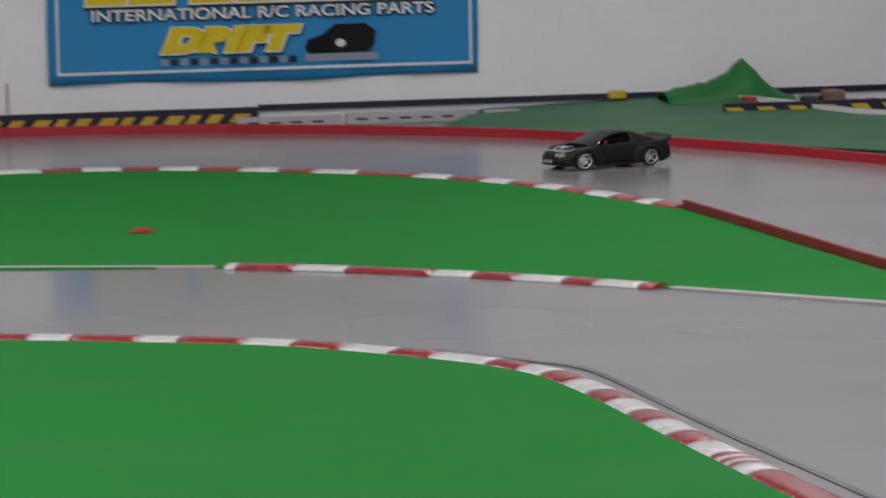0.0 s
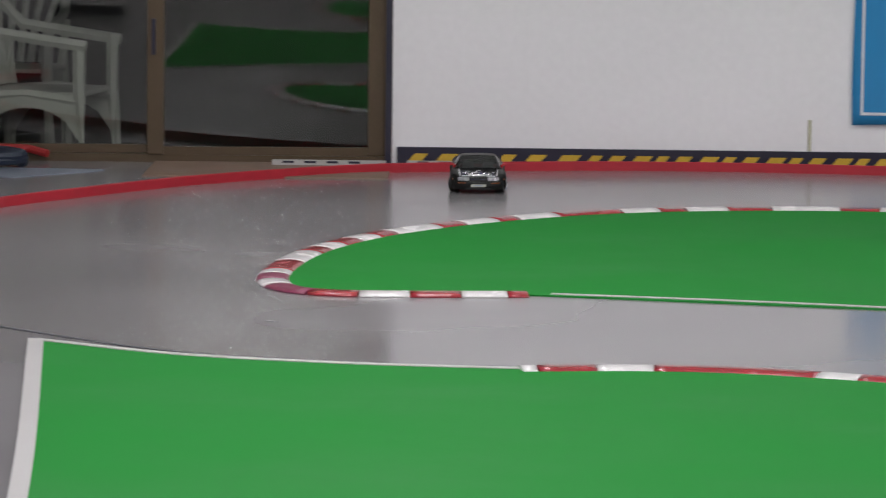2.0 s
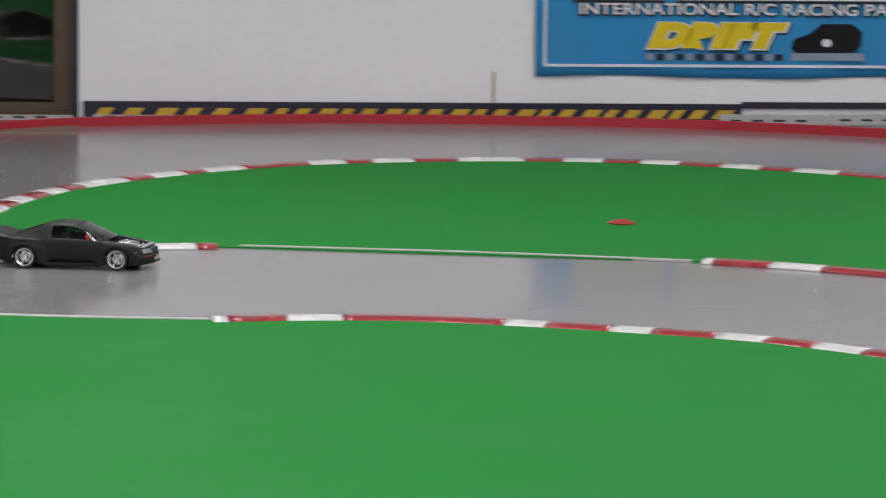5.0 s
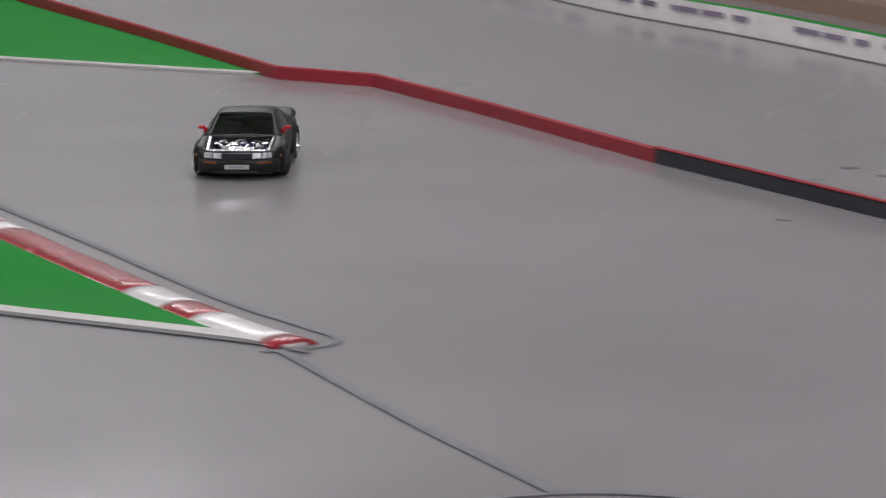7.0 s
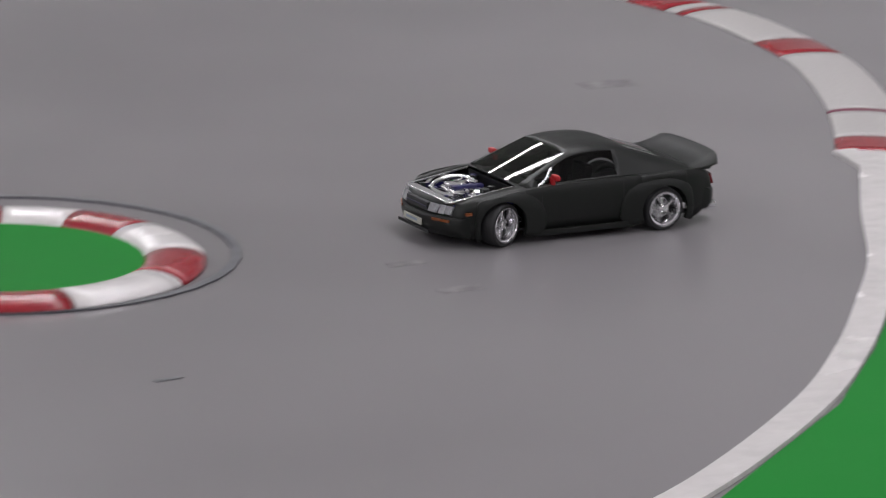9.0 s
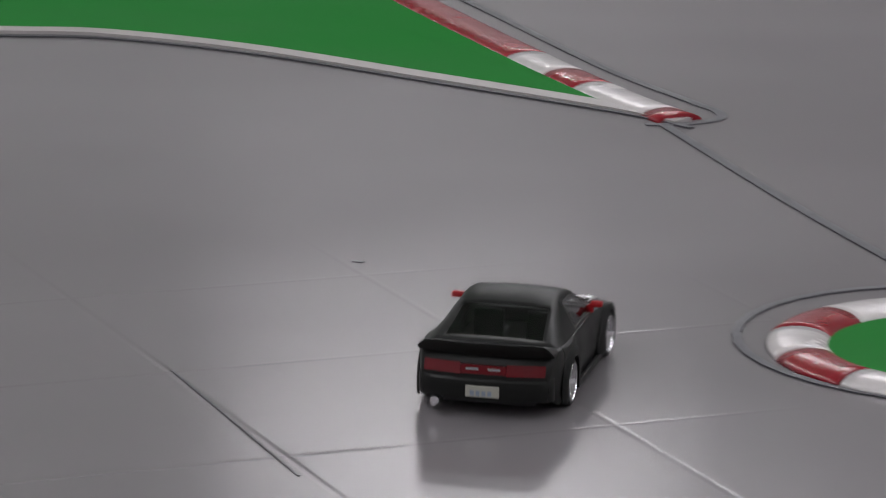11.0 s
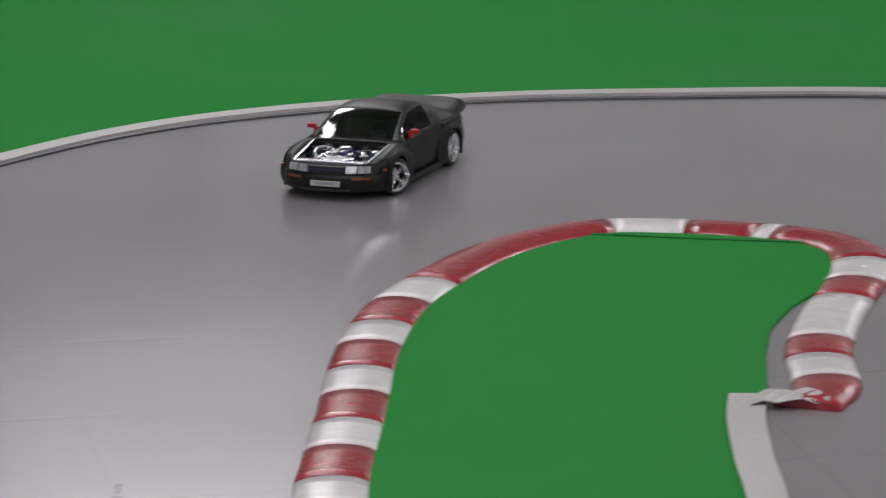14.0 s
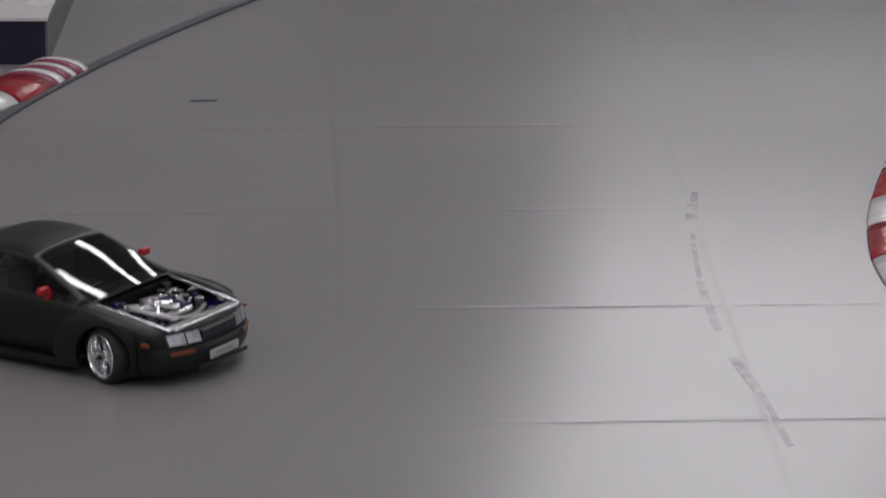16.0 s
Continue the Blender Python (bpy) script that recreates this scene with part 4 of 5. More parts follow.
AXLE = 0.1285
ARCH = 0.0365
WIDTH = [(0.217, 0.080), (0.205, 0.085), (0.185, 0.0895), (0.15, 0.0925), (0.10, 0.0930), (0.0, 0.0915), (-0.08, 0.0920), (-0.13, 0.0940), (-0.18, 0.0915), (-0.205, 0.0880), (-0.2255, 0.0820)]
SHOULDER = [(0.217, 0.041), (0.2145, 0.0500), (0.208, 0.0572), (0.198, 0.0605), (0.17, 0.0655), (0.13, 0.0722), (0.10, 0.0757), (0.05, 0.0790), (0.0, 0.0802), (-0.10, 0.0815), (-0.15, 0.0822), (-0.195, 0.0818), (-0.212, 0.0775), (-0.221, 0.067), (-0.2255, 0.048)]
CROWN = [(0.217, 0.044), (0.2145, 0.0530), (0.208, 0.0600), (0.198, 0.0632), (0.17, 0.0690), (0.13, 0.0758), (0.10, 0.0800), (0.05, 0.0845), (0.0, 0.0855), (-0.10, 0.0865), (-0.15, 0.0868), (-0.195, 0.0860), (-0.212, 0.0815), (-0.221, 0.070), (-0.2255, 0.051)]
ROOF = [(0.090, 0.0815), (0.05, 0.1000), (0.016, 0.1162), (0.0, 0.1197), (-0.02, 0.1217), (-0.045, 0.1219), (-0.068, 0.1197), (-0.085, 0.1156), (-0.12, 0.1048), (-0.150, 0.0952), (-0.178, 0.0866)]
ROOF_WIDTH = [(0.090, 0.0735), (0.05, 0.0670), (0.012, 0.0612), (-0.04, 0.0600), (-0.08, 0.0600), (-0.12, 0.0625), (-0.178, 0.0690)]


def swept_ends(x, y):
    """Plan curve of the nose and the tail."""
    f = (abs(y) / 0.09) ** 3
    g = (abs(y) / 0.09) ** 2.3
    return x - 0.034 * g * max(0.0, min(1.0, (x - 0.166) / 0.045)) + 0.016 * f * max(0.0, min(1.0, (-x - 0.172) / 0.04))


def skirt_height(x):
    for cx in (AXLE, -AXLE):
        d = abs(x - cx)
        if d <= ARCH + 1e-6:
            return 0.031 + math.sqrt(max(0.0, ARCH ** 2 - d * d))
    return 0.014 + 0.012 * max(0.0, (x - 0.195) / 0.022) + 0.014 * max(0.0, (-x - 0.19) / 0.035)


def loft(rings, keep=lambda i, k: True):
    """Faces by name between neighbouring rings; keep gives a name for the strip k between rings i and i + 1, or nothing."""
    out = {}
    for i in range(len(rings) - 1):
        for k in range(len(rings[i]) - 1):
            name = keep(i, k)
            if name:
                out.setdefault(name, []).append((rings[i][k], rings[i][k + 1], rings[i + 1][k + 1], rings[i + 1][k]))
    return out


def surface(quads):
    bm = bmesh.new()
    for q in quads:
        bm.faces.new([bm.verts.new(p) for p in q])
    bmesh.ops.remove_doubles(bm, verts=bm.verts, dist=0.00002)
    return bm


def mirrored(half):
    """A half section, from the outer foot to the middle line, made whole."""
    return half + [(p[0], -p[1], p[2]) for p in half[-2::-1]]


def build_shell(root):
    xs = {0.217, 0.2145, 0.211, 0.207, 0.202, 0.198, 0.098, 0.085, -0.150, -0.2255, -0.2235, -0.221, -0.217}
    xs |= {0.19 - 0.0085 * k for k in range(48)}
    for cx in (AXLE, -AXLE):
        xs = {x for x in xs if abs(x - cx) > ARCH + 0.002}
        xs |= {cx + ARCH * math.cos(math.pi * k / 18) for k in range(19)} | {cx - ARCH - 0.0004, cx + ARCH + 0.0004}
    xs = sorted(xs, reverse=True)
    rings = []
    for x in xs:
        w, s, c, b = spline(WIDTH, x), spline(SHOULDER, x), spline(CROWN, x), skirt_height(x)
        rise = max(0.002, s - b)
        half = [(w * 0.968, b), (w * 0.99, b + rise * 0.3), (w, b + rise * 0.58), (w * 0.995, b + rise * 0.80), (w * 0.983, b + rise * 0.93), (w * 0.955, s), (w * 0.88, s + 0.4 * (c - s)), (w * 0.75, s + 0.72 * (c - s)), (w * 0.4, s + 0.95 * (c - s)), (0.0, c)]
        rings.append(mirrored([(swept_ends(x, y), y, z) for y, z in half]))

    def keep(i, k):
        xm = (xs[i] + xs[i + 1]) / 2
        middle = 7 <= k <= 10
        if middle and 0.098 < xm < 0.198:
            return ""
        if 6 <= k <= 11 and -0.150 < xm < 0.085:
            return ""
        return "body"

    bm = surface(loft(rings, keep)["body"])
    for r in (rings[0], rings[-1]):
        bm.faces.new([bm.verts.new(p) for p in r])
    bmesh.ops.remove_doubles(bm, verts=bm.verts, dist=0.00002)
    body = part("body", bm, M_BODY, root, "matt black body shell with open bonnet", smooth=True, sharp=38)
    body.modifiers.new("thick", "SOLIDIFY").thickness = 0.0012
    # shut lines of the doors, as thin strips let into the side
    for s in (1, -1):
        for x in (0.066, -0.064):
            rows = []
            for z in (0.022, 0.036, 0.052, 0.066, 0.076):
                b, sh, w = 0.014, spline(SHOULDER, x), spline(WIDTH, x)
                u = (z - b) / (sh - b)
                y = s * w * (np.interp(u, (0, 0.3, 0.58, 0.8, 0.93, 1.0), (0.968, 0.99, 1, 0.995, 0.983, 0.955)) + 0.0022)
                rows.append([(x - 0.0006, y, z), (x + 0.0006, y, z)])
            part("door_gap", surface(loft(rows, lambda i, k: "gap")["gap"]), M_RUBBER, root)


def build_cabin(root):
    xs = [0.090, 0.082, 0.070, 0.058, 0.044, 0.030, 0.014, 0.006, -0.003, -0.014, -0.026, -0.040, -0.056, -0.064, -0.072, -0.080, -0.088, -0.100, -0.112, -0.125, -0.138, -0.152, -0.164, -0.178]
    rings = []
    for x in xs:
        wb, wr, sh, r = 0.945 * spline(WIDTH, x), spline(ROOF_WIDTH, x), spline(SHOULDER, x) - 0.0005, spline(ROOF, x)
        half = []
        for y, z in ((wb, sh), (wb + (wr - wb) * 0.10, sh + (r - sh) * 0.10), (wb + (wr - wb) * 0.48 + 0.0016, sh + (r - sh) * 0.5), (wb + (wr - wb) * 0.86 + 0.0012, sh + (r - sh) * 0.86), (wr, r - 0.0026), (wr * 0.93, r - 0.0006), (wr * 0.55, r + 0.0010), (0.0, r + 0.0016)):
            lead = 0.012 * max(0.0, min(1.0, x / 0.09)) * (1 - (y / 0.075) ** 2) if z > sh + 0.002 or x > 0.08 else 0.0
            half.append((x + max(lead, -0.004), y, z))
        rings.append(mirrored(half))

    def keep(i, k):
        xm = (xs[i] + xs[i + 1]) / 2
        k = min(k, 13 - k)
        if k >= 5:
            return "windscreen" if xm > 0.014 else "roof" if xm > -0.084 else "rear_window" if xm > -0.160 else "roof"
        if k in (1, 2) and -0.056 < xm < 0.072:
            return "side_window"
        return "roof"

    made = loft(rings, keep)
    roof = part("roof", surface(made["roof"]), M_BODY, root, "smooth matt black roof and pillars", smooth=True, sharp=40)
    roof.modifiers.new("thick", "SOLIDIFY").thickness = 0.0012
    part("windscreen", surface(made["windscreen"]), M_CARGLASS, root, "clear plastic windscreen", smooth=True).visible_shadow = False
    part("rear_window", surface(made["rear_window"]), M_CARGLASS, root, "clear plastic rear window", smooth=True).visible_shadow = False
    for s in (1, -1):
        part("side_window", surface([q for q in made["side_window"] if q[0][1] * s > 0]), M_CARGLASS, root, "clear plastic side window", smooth=True).visible_shadow = False
    bm = box(-0.15, 0.085, -0.078, 0.078, 0.046, 0.050)
    for y in (0.035, -0.035):
        box(-0.034, -0.022, y - 0.02, y + 0.02, 0.050, 0.094, 0.004, bm=bm)
        box(-0.03, 0.02, y - 0.02, y + 0.02, 0.050, 0.062, 0.004, bm=bm)
    box(0.055, 0.08, -0.07, 0.07, 0.056, 0.076, 0.004, bm=bm)
    part("interior", bm, M_CARBON, root)


def build_engine(root):
    bm = box(0.097, 0.194, -0.068, 0.068, 0.036, 0.039)
    for s in (1, -1):
        box(0.098, 0.194, s * 0.067 - 0.0008, s * 0.067 + 0.0008, 0.039, 0.060, bm=bm)
    part("engine_bay", bm, M_BAY, root, "dark blue engine bay under the open bonnet")
    part("bulkhead", box(0.0955, 0.0985, -0.066, 0.066, 0.039, 0.075), M_CARBON, root)
    part("front_panel", box(0.1855, 0.2005, -0.060, 0.060, 0.0605, 0.0640, 0.0012), M_ALLOY, root, "silver slam panel")
    part("radiator", box(0.180, 0.1865, -0.042, 0.042, 0.042, 0.0605, 0.001), M_CARBON, root)
    for s in (1, -1):
        bm = surface([((0.099, s * 0.0665, 0.0788), (0.099, s * 0.0715, 0.0782), (0.197, s * 0.0665, 0.0632), (0.197, s * 0.0615, 0.0636))])
        ob = part("bay_edge", bm, M_ALLOY, root, "silver inner wing edge")
        ob.modifiers.new("thick", "SOLIDIFY").thickness = 0.0018
        part("strut_top", lathe([(0.0, 0.010), (0.003, 0.010), (0.0045, 0.006), (0.006, 0.0035), (0.006, 0.0)], 14, "Z"), M_ALLOY, root, at=pose(0.118, s * 0.050, 0.064))
    e = part("engine", box(0.112, 0.168, -0.020, 0.018, 0.039, 0.067, 0.004), M_ALLOY, root, "silver engine block with pipes")
    part("cam_cover", box(0.115, 0.165, -0.016, -0.002, 0.067, 0.0735, 0.003), M_CHROME, e)
    part("cam_cover", box(0.115, 0.163, 0.002, 0.014, 0.066, 0.0720, 0.003), M_BAY, e)
    rnd = random.Random(11)
    for k in range(9):
        x, y, s = rnd.uniform(0.110, 0.165), rnd.uniform(-0.045, 0.030), rnd.choice((-1, 1))
        pts = [Vector((x, y, rnd.uniform(0.060, 0.070)))]
        for j in range(3):
            q = pts[-1]
            pts.append(Vector((min(0.182, max(0.106, q.x + rnd.uniform(-0.014, 0.016))), max(-0.058, min(0.058, q.y + s * rnd.uniform(0.004, 0.016))), min(0.077 - 0.13 * max(0, q.x - 0.115), q.z + rnd.uniform(-0.008, 0.009)))))
        part("pipe", tube(smooth_line(pts, 4), rnd.uniform(0.0013, 0.003), 7), rnd.choice((M_CHROME, M_ALLOY, M_CHROME, M_BAY)), e)
    part("intake", tube(smooth_line([(0.108, -0.032, 0.068), (0.13, -0.044, 0.0715), (0.158, -0.042, 0.069), (0.178, -0.026, 0.0640), (0.181, 0.005, 0.0625), (0.172, 0.032, 0.0635)], 5), 0.0033, 10), M_ALLOY, e, "bright pipe across the bay")
    part("turbo", lathe([(-0.008, 0.0), (-0.008, 0.006), (-0.003, 0.0085), (0.004, 0.0085), (0.008, 0.0045), (0.010, 0.0)], 16, "X"), M_CHROME, e, at=pose(0.140, 0.036, 0.0625))
    for k in range(90):
        x, y = rnd.uniform(0.103, 0.184), rnd.choice((-1, 1)) * rnd.uniform(0.014, 0.062)
        s = rnd.uniform(0.0018, 0.0052)
        top = 0.055 + rnd.uniform(0, 0.019) - 0.12 * max(0, x - 0.12)
        part("engine_fitting", box(-s, s, -s * rnd.uniform(0.5, 1.2), s, 0.039 - top, 0, 0.0009), rnd.choice((M_CHROME, M_BAY, M_ALLOY, M_CARBON, M_CARBON, M_TANK, M_BAY)), e, at=pose(x, y, top, 0, 0, rnd.uniform(-40, 40)))


def wheel_parts(w, s):
    """Low-profile tyre and a deep-dish five-spoke rim; s is the outward side."""
    part("tyre", lathe([(-0.013, 0.0235), (-0.0137, 0.0285), (-0.0115, 0.0306), (-0.009, 0.031), (0.009, 0.031), (0.0115, 0.0306), (0.0137, 0.0285), (0.013, 0.0240)], 32), M_RUBBER, w, smooth=True, sharp=50)
    r = part("rim", lathe([(s * 0.0136, 0.0252), (s * 0.0146, 0.0248), (s * 0.0146, 0.0240), (s * 0.0130, 0.0232), (s * 0.0124, 0.0214), (s * 0.0060, 0.0196), (s * -0.010, 0.0188), (s * -0.0125, 0.0235)], 32), M_CHROME, w, "deep-dish chrome rim", smooth=True, sharp=45)
    for k in range(5):
        bm = bmesh.new()
        rows = []
        for z, hw, y in ((0.003, 0.0026, 0.0078), (0.009, 0.0023, 0.0086), (0.015, 0.0026, 0.0082), (0.0200, 0.0036, 0.0066)):
            rows.append([(-hw, s * (y - 0.0028), z), (-hw * 0.6, s * y, z), (hw * 0.6, s * y, z), (hw, s * (y - 0.0028), z)])
        bm = surface(loft(rows, lambda i, j: "face")["face"])
        part("spoke", bm, M_ALLOY, r, at=pose(0, 0, 0, 0, 72 * k + 12, 0))
    part("hub", lathe([(s * 0.003, 0.0), (s * 0.0098, 0.0), (s * 0.0098, 0.0036), (s * 0.0082, 0.0052), (s * 0.003, 0.0058)], 14), M_ALLOY, r)
    part("brake_disc", lathe([(s * -0.001, 0.0), (s * -0.001, 0.0150), (s * -0.003, 0.0150)], 18), M_CHROME, r)
    part("wheel_back", lathe([(s * -0.004, 0.0), (s * -0.004, 0.0192)], 16), M_CARBON, r)


def build_flare(root, cx, s):
    """Bolt-on arch: a flat band round the wheel that widens into a wedge towards the door."""
    rings = []
    toward = 1 if cx < 0 else -1
    for k in range(25):
        a = math.pi * (1.14 - 1.28 * k / 24)
        c, sn = math.cos(a), math.sin(a)
        wedge = max(0.0, c * toward) ** 1.5
        outer = 0.050 + 0.020 * wedge + 0.004 * max(0.0, -c * toward)
        ring = []
        for f in (0.0, 0.08, 0.5, 0.86, 1.0):
            rr = 0.0362 + (outer - 0.0362) * f
            x = cx + rr * c
            top = spline(SHOULDER, x) + 0.0005
            z = min(top, max(0.0125, 0.031 + rr * sn * (0.95 if sn > 0 else 1)))
            y = spline(WIDTH, x) + 0.0046 * (1 - f ** 2.2) + 0.0008
            y -= 0.007 * max(0.0, (z - 0.060) / 0.02) * f
            ring.append((swept_ends(x, y), s * y, z))
        inner = ring[0]
        rings.append([(inner[0], inner[1] - s * 0.007, inner[2])] + ring)
    ob = part("wheel_arch", surface(loft(rings, lambda i, k: "arch")["arch"]), M_FLARE, root, "bolt-on matt black wide arch", smooth=True, sharp=40)
    ob.modifiers.new("thick", "SOLIDIFY").thickness = 0.0012


def across(profile, ys, bend):
    """A profile in (x, z) carried across the car; bend gives the shift of x and z at y."""
    rings = []
    for y in ys:
        dx, dz = bend(y)
        rings.append([(x + dx, y, z + dz * (z - 0.08) / 0.02) for x, z in profile + profile[:1]])
    bm = surface(loft(rings, lambda i, k: "skin")["skin"])
    for r in (rings[0], rings[-1]):
        bm.faces.new([bm.verts.new(p) for p in r[:-1]])
    bmesh.ops.remove_doubles(bm, verts=bm.verts, dist=0.00002)
    return bm


def shorten_nose(root):
    """Pull everything ahead of the front arches back towards them."""
    for ob in root.children_recursive:
        if ob.type == "MESH" and ob.matrix_basis.translation.length == 0:
            for v in ob.data.vertices:
                if v.co.x > 0.166:
                    v.co.x = 0.166 + (v.co.x - 0.166) * 0.94


def build_car(label):
    root = empty("model_car")
    tagged(root, label, "model car", "model cars")
    build_shell(root)
    build_cabin(root)
    build_engine(root)
    for cx in (-AXLE, AXLE):
        for s in (1, -1):
            build_flare(root, cx, s)
    # bumpers, lamps, plates
    ys = [0.0860 * f for f in (-1, -0.97, -0.9, -0.75, -0.5, -0.25, 0, 0.25, 0.5, 0.75, 0.9, 0.97, 1)]
    bend = lambda y: (-0.034 * (abs(y) / 0.09) ** 2.3 - 0.008 * max(0, abs(y) / 0.09 - 0.9) / 0.1, 0.0)
    part("front_bumper", across([(0.196, 0.0150), (0.213, 0.0155), (0.2195, 0.0200), (0.2225, 0.028), (0.2225, 0.0395), (0.2195, 0.0435), (0.205, 0.0445)], ys, bend), M_BODY, root, "jutting black front bumper", smooth=True, sharp=35)
    part("air_slot", box(0.2205, 0.2222, -0.045, 0.045, 0.0180, 0.0225, 0.0006), M_RUBBER, root)
    part("grille", box(0.2085, 0.2165, -0.031, 0.031, 0.0465, 0.0580, 0.001), M_CARBON, root)
    part("grille_bar", box(0.2160, 0.2172, -0.029, 0.029, 0.0515, 0.0525), M_BAY, root)
    part("number_plate", box(0.2215, 0.2242, -0.026, 0.026, 0.0255, 0.0350, 0.001), M_PLATE, root, "pale front plate with unreadable marks")
    part("plate_mark", box(0.2241, 0.2244, -0.017, 0.015, 0.0290, 0.0325), M_BGREY, root)
    for s in (1, -1):
        for y0, y1 in ((0.033, 0.050), (0.052, 0.0705)):
            x0, x1 = swept_ends(0.2185, y0), swept_ends(0.2185, y1)
            bm = surface([((x0, s * y0, 0.0468), (x1, s * y1, 0.0468), (x1 - 0.0055, s * y1, 0.0578), (x0 - 0.0050, s * y0, 0.0586))])
            ob = part("headlamp", bm, M_LENS, root, "clear twin headlamp")
            md = ob.modifiers.new("thick", "SOLIDIFY")
            md.thickness, md.offset = 0.005, 0
        x0, x1 = swept_ends(0.2232, 0.045), swept_ends(0.2232, 0.072)
        ob = part("indicator", surface([((x0, s * 0.045, 0.0370), (x1, s * 0.072, 0.0370), (x1, s * 0.072, 0.0405), (x0, s * 0.045, 0.0405))]), M_AMBER, root, "amber indicator")
        md = ob.modifiers.new("thick", "SOLIDIFY")
        md.thickness, md.offset = 0.002, 0
        part("side_marker", box(0.176, 0.186, s * 0.0905 - 0.002, s * 0.0905 + 0.002, 0.0490, 0.0525), M_AMBER, root, "amber side marker")
        part("mirror", box(0.042, 0.0500, s * 0.0925 - 0.008, s * 0.0925 + 0.008, 0.0870, 0.0952, 0.003), M_MIRROR, root, "bright red door mirror")
        part("mirror_stalk", box(0.044, 0.049, s * 0.0845 - 0.004, s * 0.0845 + 0.004, 0.080, 0.0900), M_MIRROR, root)
        part("side_skirt", box(-0.078, 0.078, s * 0.0925 - 0.0035, s * 0.0925 + 0.0025, 0.0105, 0.0190, 0.0015), M_BODY, root)
        x0, x1 = -0.2255 + 0.016 * (0.029 / 0.09) ** 3, -0.2250 + 0.016 * (0.077 / 0.09) ** 3
        ob = part("tail_lamp", surface([((x0, s * 0.029, 0.0565), (x1, s * 0.077, 0.0565), (x1 + 0.004, s * 0.077, 0.0705), (x0 + 0.004, s * 0.029, 0.0705))]), M_TAIL, root, "dark red tail lamp")
        md = ob.modifiers.new("thick", "SOLIDIFY")
        md.thickness, md.offset = 0.005, 0
    part("lamp_panel", box(-0.2262, -0.2170, -0.029, 0.029, 0.0580, 0.0695), M_TAIL, root, "red panel between the tail lamps")
    for y in (-0.014, 0.014):
        part("badge", box(-0.2272, -0.2255, y - 0.008, y + 0.008, 0.0635, 0.0662), M_CHROME, root)
    back = lambda y: (0.016 * (abs(y) / 0.09) ** 3 + 0.012 * max(0, abs(y) / 0.09 - 0.9) / 0.1, 0.0)
    part("rear_bumper", across([(-0.196, 0.0215), (-0.222, 0.0235), (-0.2275, 0.033), (-0.2275, 0.0490), (-0.2235, 0.0535), (-0.205, 0.0545)], ys, back), M_BODY, root, "black rear bumper", smooth=True, sharp=35)
    part("rear_plate", box(-0.2298, -0.2268, -0.0215, 0.0215, 0.0290, 0.0435, 0.001), M_PLATE, root, "pale rear plate with unreadable marks")
    for k in range(4):
        part("plate_mark", box(-0.2302, -0.2297, -0.012 + 0.0075 * k, -0.007 + 0.0075 * k, 0.031, 0.0375), M_BGREY, root)
    part("exhaust", tube([Vector((-0.205, 0.060, 0.0205)), Vector((-0.226, 0.060, 0.0205)), Vector((-0.2305, 0.0605, 0.0205))], 0.0060, 12), M_CHROME, root, "chrome exhaust tip")
    # duck-tail: concave sweep with ends that curl down on to the wings
    prof = [(-0.174, 0.0855), (-0.188, 0.0868), (-0.202, 0.0890), (-0.216, 0.0932), (-0.2285, 0.0988), (-0.2320, 0.0992), (-0.2315, 0.0970), (-0.224, 0.0905), (-0.218, 0.0800)]
    ys = [0.0865 * f for f in (-1, -0.985, -0.95, -0.88, -0.7, -0.4, 0, 0.4, 0.7, 0.88, 0.95, 0.985, 1)]
    part("spoiler", across(prof, ys, lambda y: (0.014 * (abs(y) / 0.0865) ** 3, -0.0125 * max(0.0, abs(y) / 0.0865 - 0.80) ** 2 / 0.04)), M_BODY, root, "swept-up black duck-tail spoiler", smooth=True, sharp=40)
    part("chassis", box(-0.19, 0.19, -0.06, 0.06, 0.012, 0.016), M_CARBON, root)
    shorten_nose(root)
    part("suspension_arm", box(0.088, 0.096, -0.075, 0.075, 0.028, 0.036, 0.002), M_ALLOY, root, "silver steering link behind the front wheels")
    wheels = {}
    for key, x, s in (("left", AXLE, 1), ("right", AXLE, -1), ("rear_left", -AXLE, 1), ("rear_right", -AXLE, -1)):
        w = new("wheel")
        w.empty_display_size = 0.02
        w.parent = root
        w.matrix_basis = pose(x, s * 0.0825, 0.031)
        wheel_parts(w, s)
        wheels[key] = w
    root.scale = (0.98, 0.98, 0.98)
    return root, wheels


car, WHEELS = build_car("matt black model drift coupe with red mirrors")
other = copy_thing(car, pose(2.7, 6.0, 0, 0, 0, 170))
tagged(other, "dark model drift coupe on the outer lane", "model car", "model cars")
for piece in other.children_recursive:
    if piece.type == "MESH" and piece.data.materials[0] in (M_CHROME, M_ALLOY, M_TAIL, M_MIRROR):
        piece.data = piece.data.copy()
        piece.data.materials[0] = M_TANK

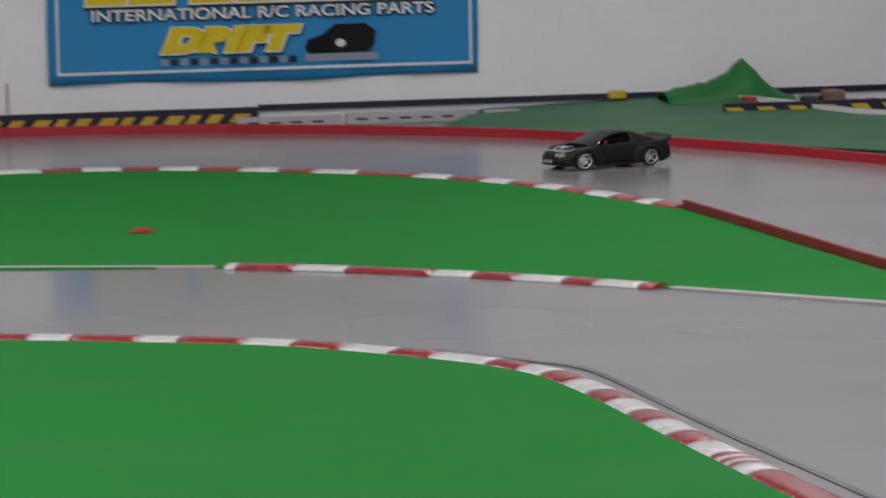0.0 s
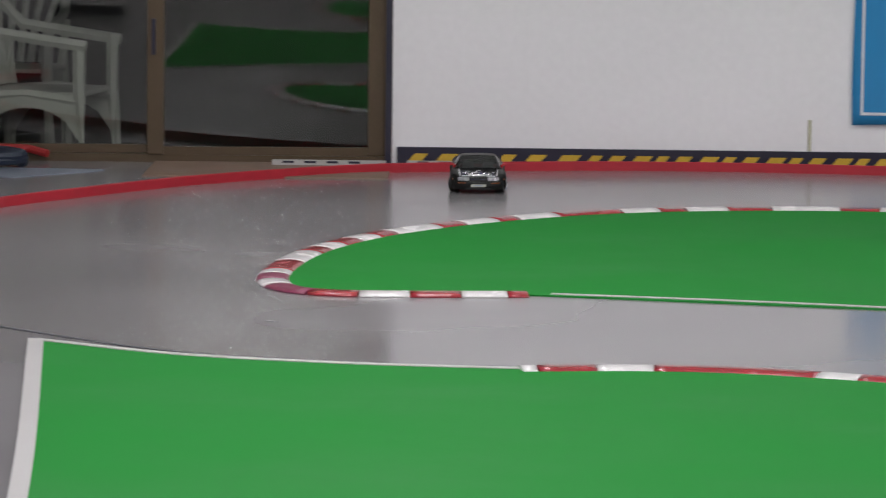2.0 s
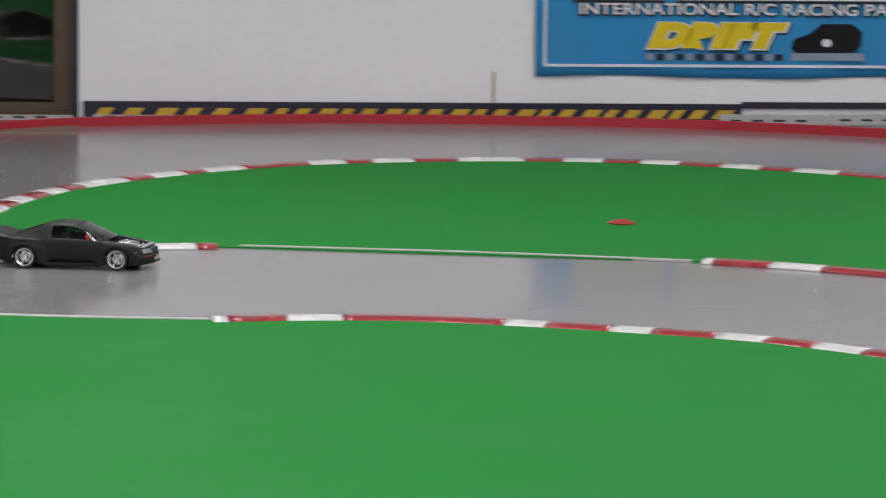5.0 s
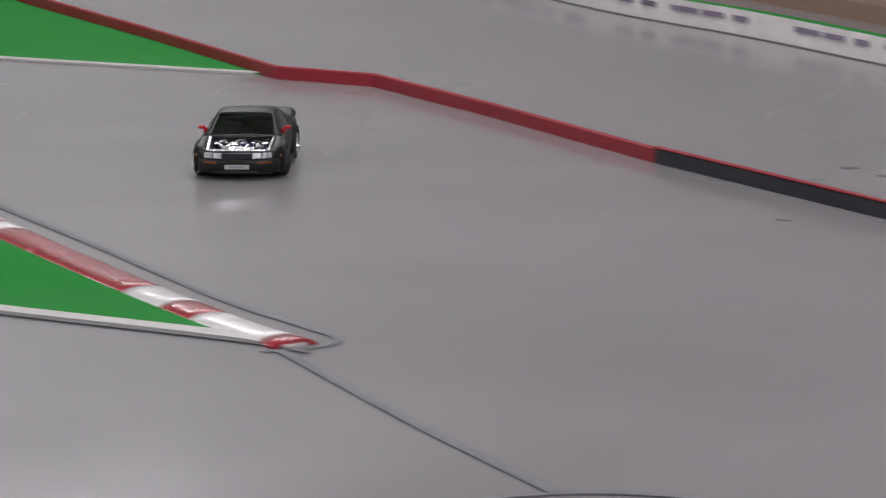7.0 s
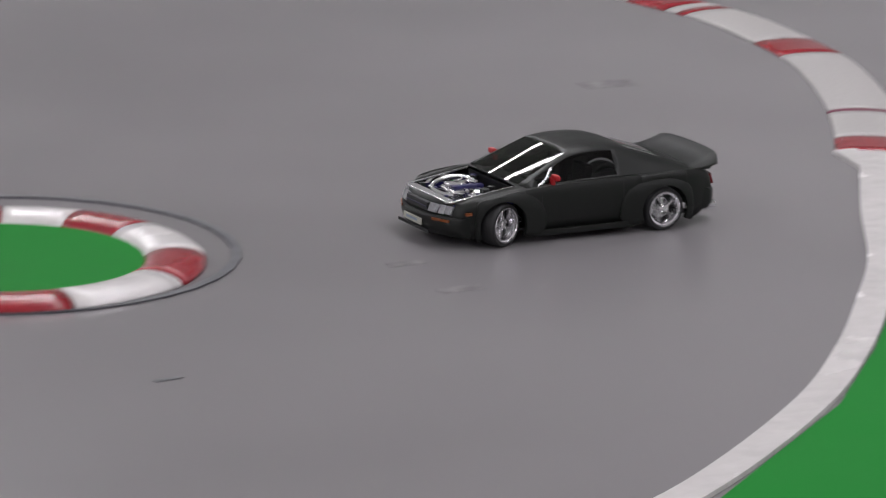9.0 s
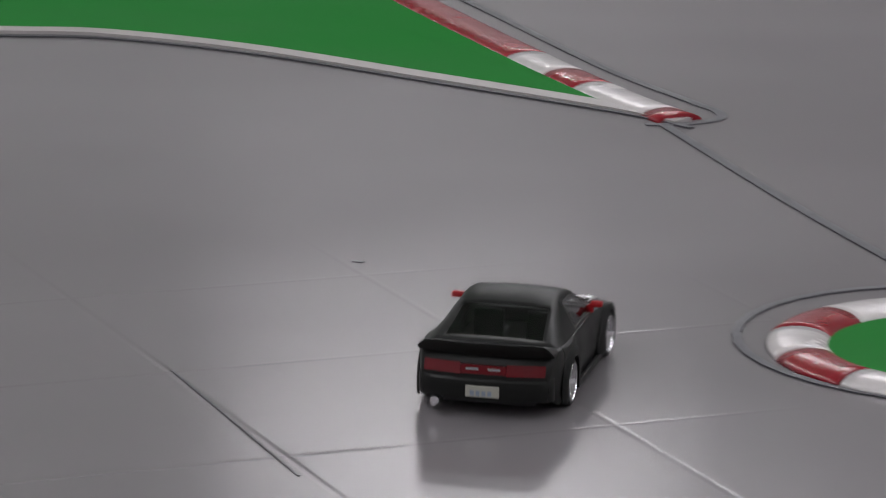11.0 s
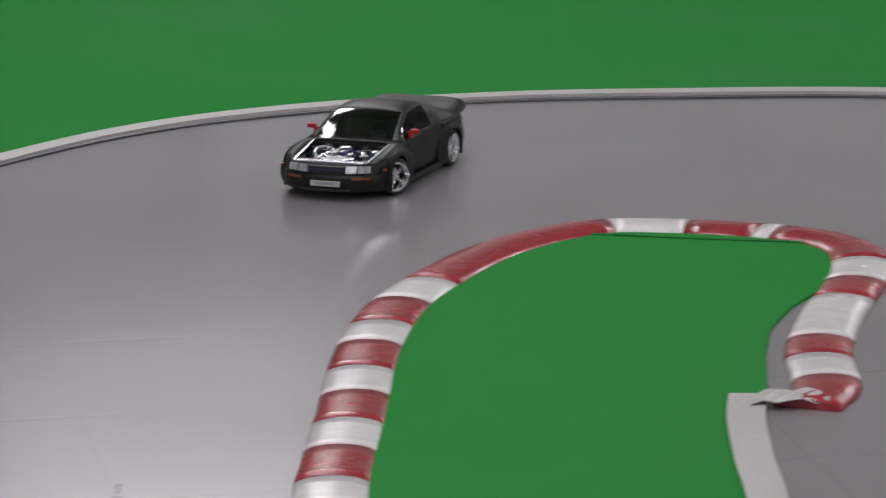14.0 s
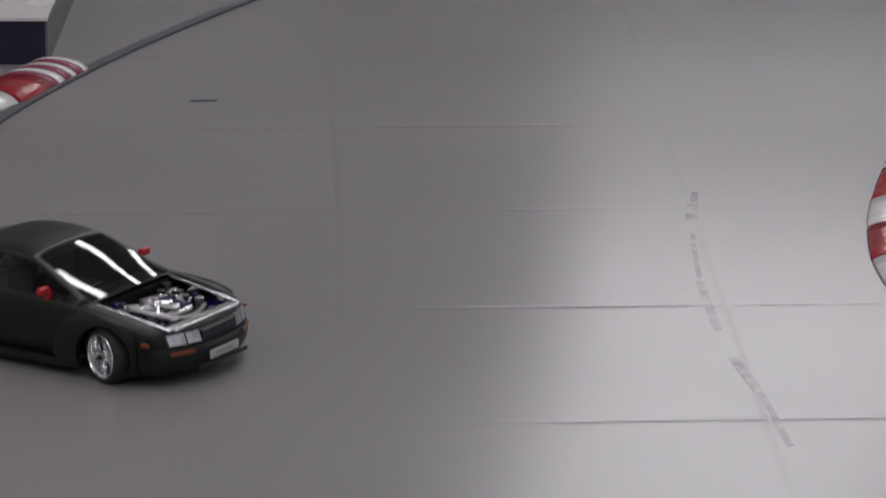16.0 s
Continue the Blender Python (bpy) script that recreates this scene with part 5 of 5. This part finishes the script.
CAR_ROWS = [
    (0.00, 0.517, 14.200, 209.1),
    (0.50, -0.299, 14.864, 225.8),
    (1.00, -1.149, 15.042, 249.4),
    (1.50, -1.962, 15.026, 270.4),
    (2.00, -2.665, 14.740, 281.0),
    (2.50, -3.219, 14.184, 296.9),
    (3.00, -3.576, 13.463, 318.8),
    (3.50, -3.669, 12.667, 339.0),
    (4.00, -3.447, 11.979, 349.9),
    (4.50, -2.965, 11.506, 355.0),
    (5.20, -1.904, 11.106, 358.0),
    (5.70, -0.866, 10.885, 360.0),
    (6.20, 0.133, 10.311, 338.0),
    (6.55, 0.610, 9.743, 300.0),
    (6.80, 0.880, 9.238, 262.8),
    (7.00, 1.153, 8.916, 256.9),
    (7.50, 1.756, 8.069, 247.5),
    (8.00, 2.183, 7.170, 225.4),
    (8.50, 2.252, 6.231, 212.0),
    (9.00, 1.953, 5.427, 189.5),
    (9.20, 1.765, 5.199, 183.6),
    (9.70, 1.315, 4.749, 166.0),
    (10.20, 0.838, 4.635, 135.0),
    (10.70, 0.575, 4.957, 98.0),
    (11.30, 0.553, 5.616, 60.3),
    (11.50, 0.595, 5.807, 78.0),
    (12.00, 0.554, 6.311, 143.1),
    (12.50, 0.306, 6.781, 184.0),
    (13.00, -0.113, 7.065, 215.4),
    (13.50, -0.618, 7.088, 239.8),
    (14.00, -1.109, 6.872, 257.5),
    (14.50, -1.517, 6.390, 276.9),
    (15.00, -1.763, 5.724, 289.0),
    (15.30, -1.806, 5.278, 310.0),
    (15.50, -1.802, 4.972, 318.0),
    (16.00, -1.648, 4.158, 344.0),
]
OTHER_ROWS = [(0.0, 3.527, 5.214, 92), (5.0, 3.467, 5.564, 93), (6.5, 3.15, 6.95, 95), (7.1, 2.556, 8.543, 96), (7.3, 2.478, 9.221, 97), (7.5, 2.43, 9.855, 99), (8.0, 2.166, 11.462, 108), (9.0, 0.886, 14.169, 130), (10.0, -1.207, 15.100, 180), (11.0, -2.857, 14.569, 225), (12.0, -3.581, 13.279, 262), (14.0, -3.537, 11.877, 300), (16.0, -2.656, 11.286, 340)]
STEER_ROWS = [(0.0, -15), (1.0, -20), (2.0, -22), (3.0, -18), (4.0, -15), (4.7, -8), (5.7, 5), (6.55, 22), (7.0, 26), (8.0, 33), (8.5, 30), (9.0, 24), (9.2, 20), (9.7, 18), (10.7, 15), (11.0, 0), (11.3, -18), (11.5, -28), (12.0, -30), (12.5, -34), (13.5, -32), (14.5, -33), (15.2, -28), (16.0, -20)]


def wheel_rows(path, steer, x, y):
    """The wheel's pose at each thirtieth of a second: it rolls with the ground, at most 80 degrees a step, and steers."""
    ts = [r[0] for r in path]
    rows, spin, last = [], 0.0, None
    for k in range(16 * FPS + 1):
        t = k / FPS
        at = Vector((np.interp(t, ts, [r[1] for r in path]), np.interp(t, ts, [r[2] for r in path])))
        if last is not None:
            spin += min(80.0, math.degrees((at - last).length / 0.0304))
        last = at
        rows.append((t, pose(x, y, 0.031, 0, spin % 360, np.interp(t, [r[0] for r in steer], [r[1] for r in steer]))))
    return rows


def motions():
    walk(car, [(t, pose(x, y, 0, 0, 0, h)) for t, x, y, h in CAR_ROWS])
    walk(other, [(t, pose(x, y, 0, 0, 0, h)) for t, x, y, h in OTHER_ROWS])
    straight = [(0.0, 0.0), (16.0, 0.0)]
    for wheel in (*WHEELS.values(), *(w for w in other.children if w.type == "EMPTY")):
        x, y, _ = wheel.matrix_basis.translation
        walk(wheel, wheel_rows(CAR_ROWS if wheel.parent is car else OTHER_ROWS, STEER_ROWS if x > 0 and wheel.parent is car else straight, x, y))


motions()
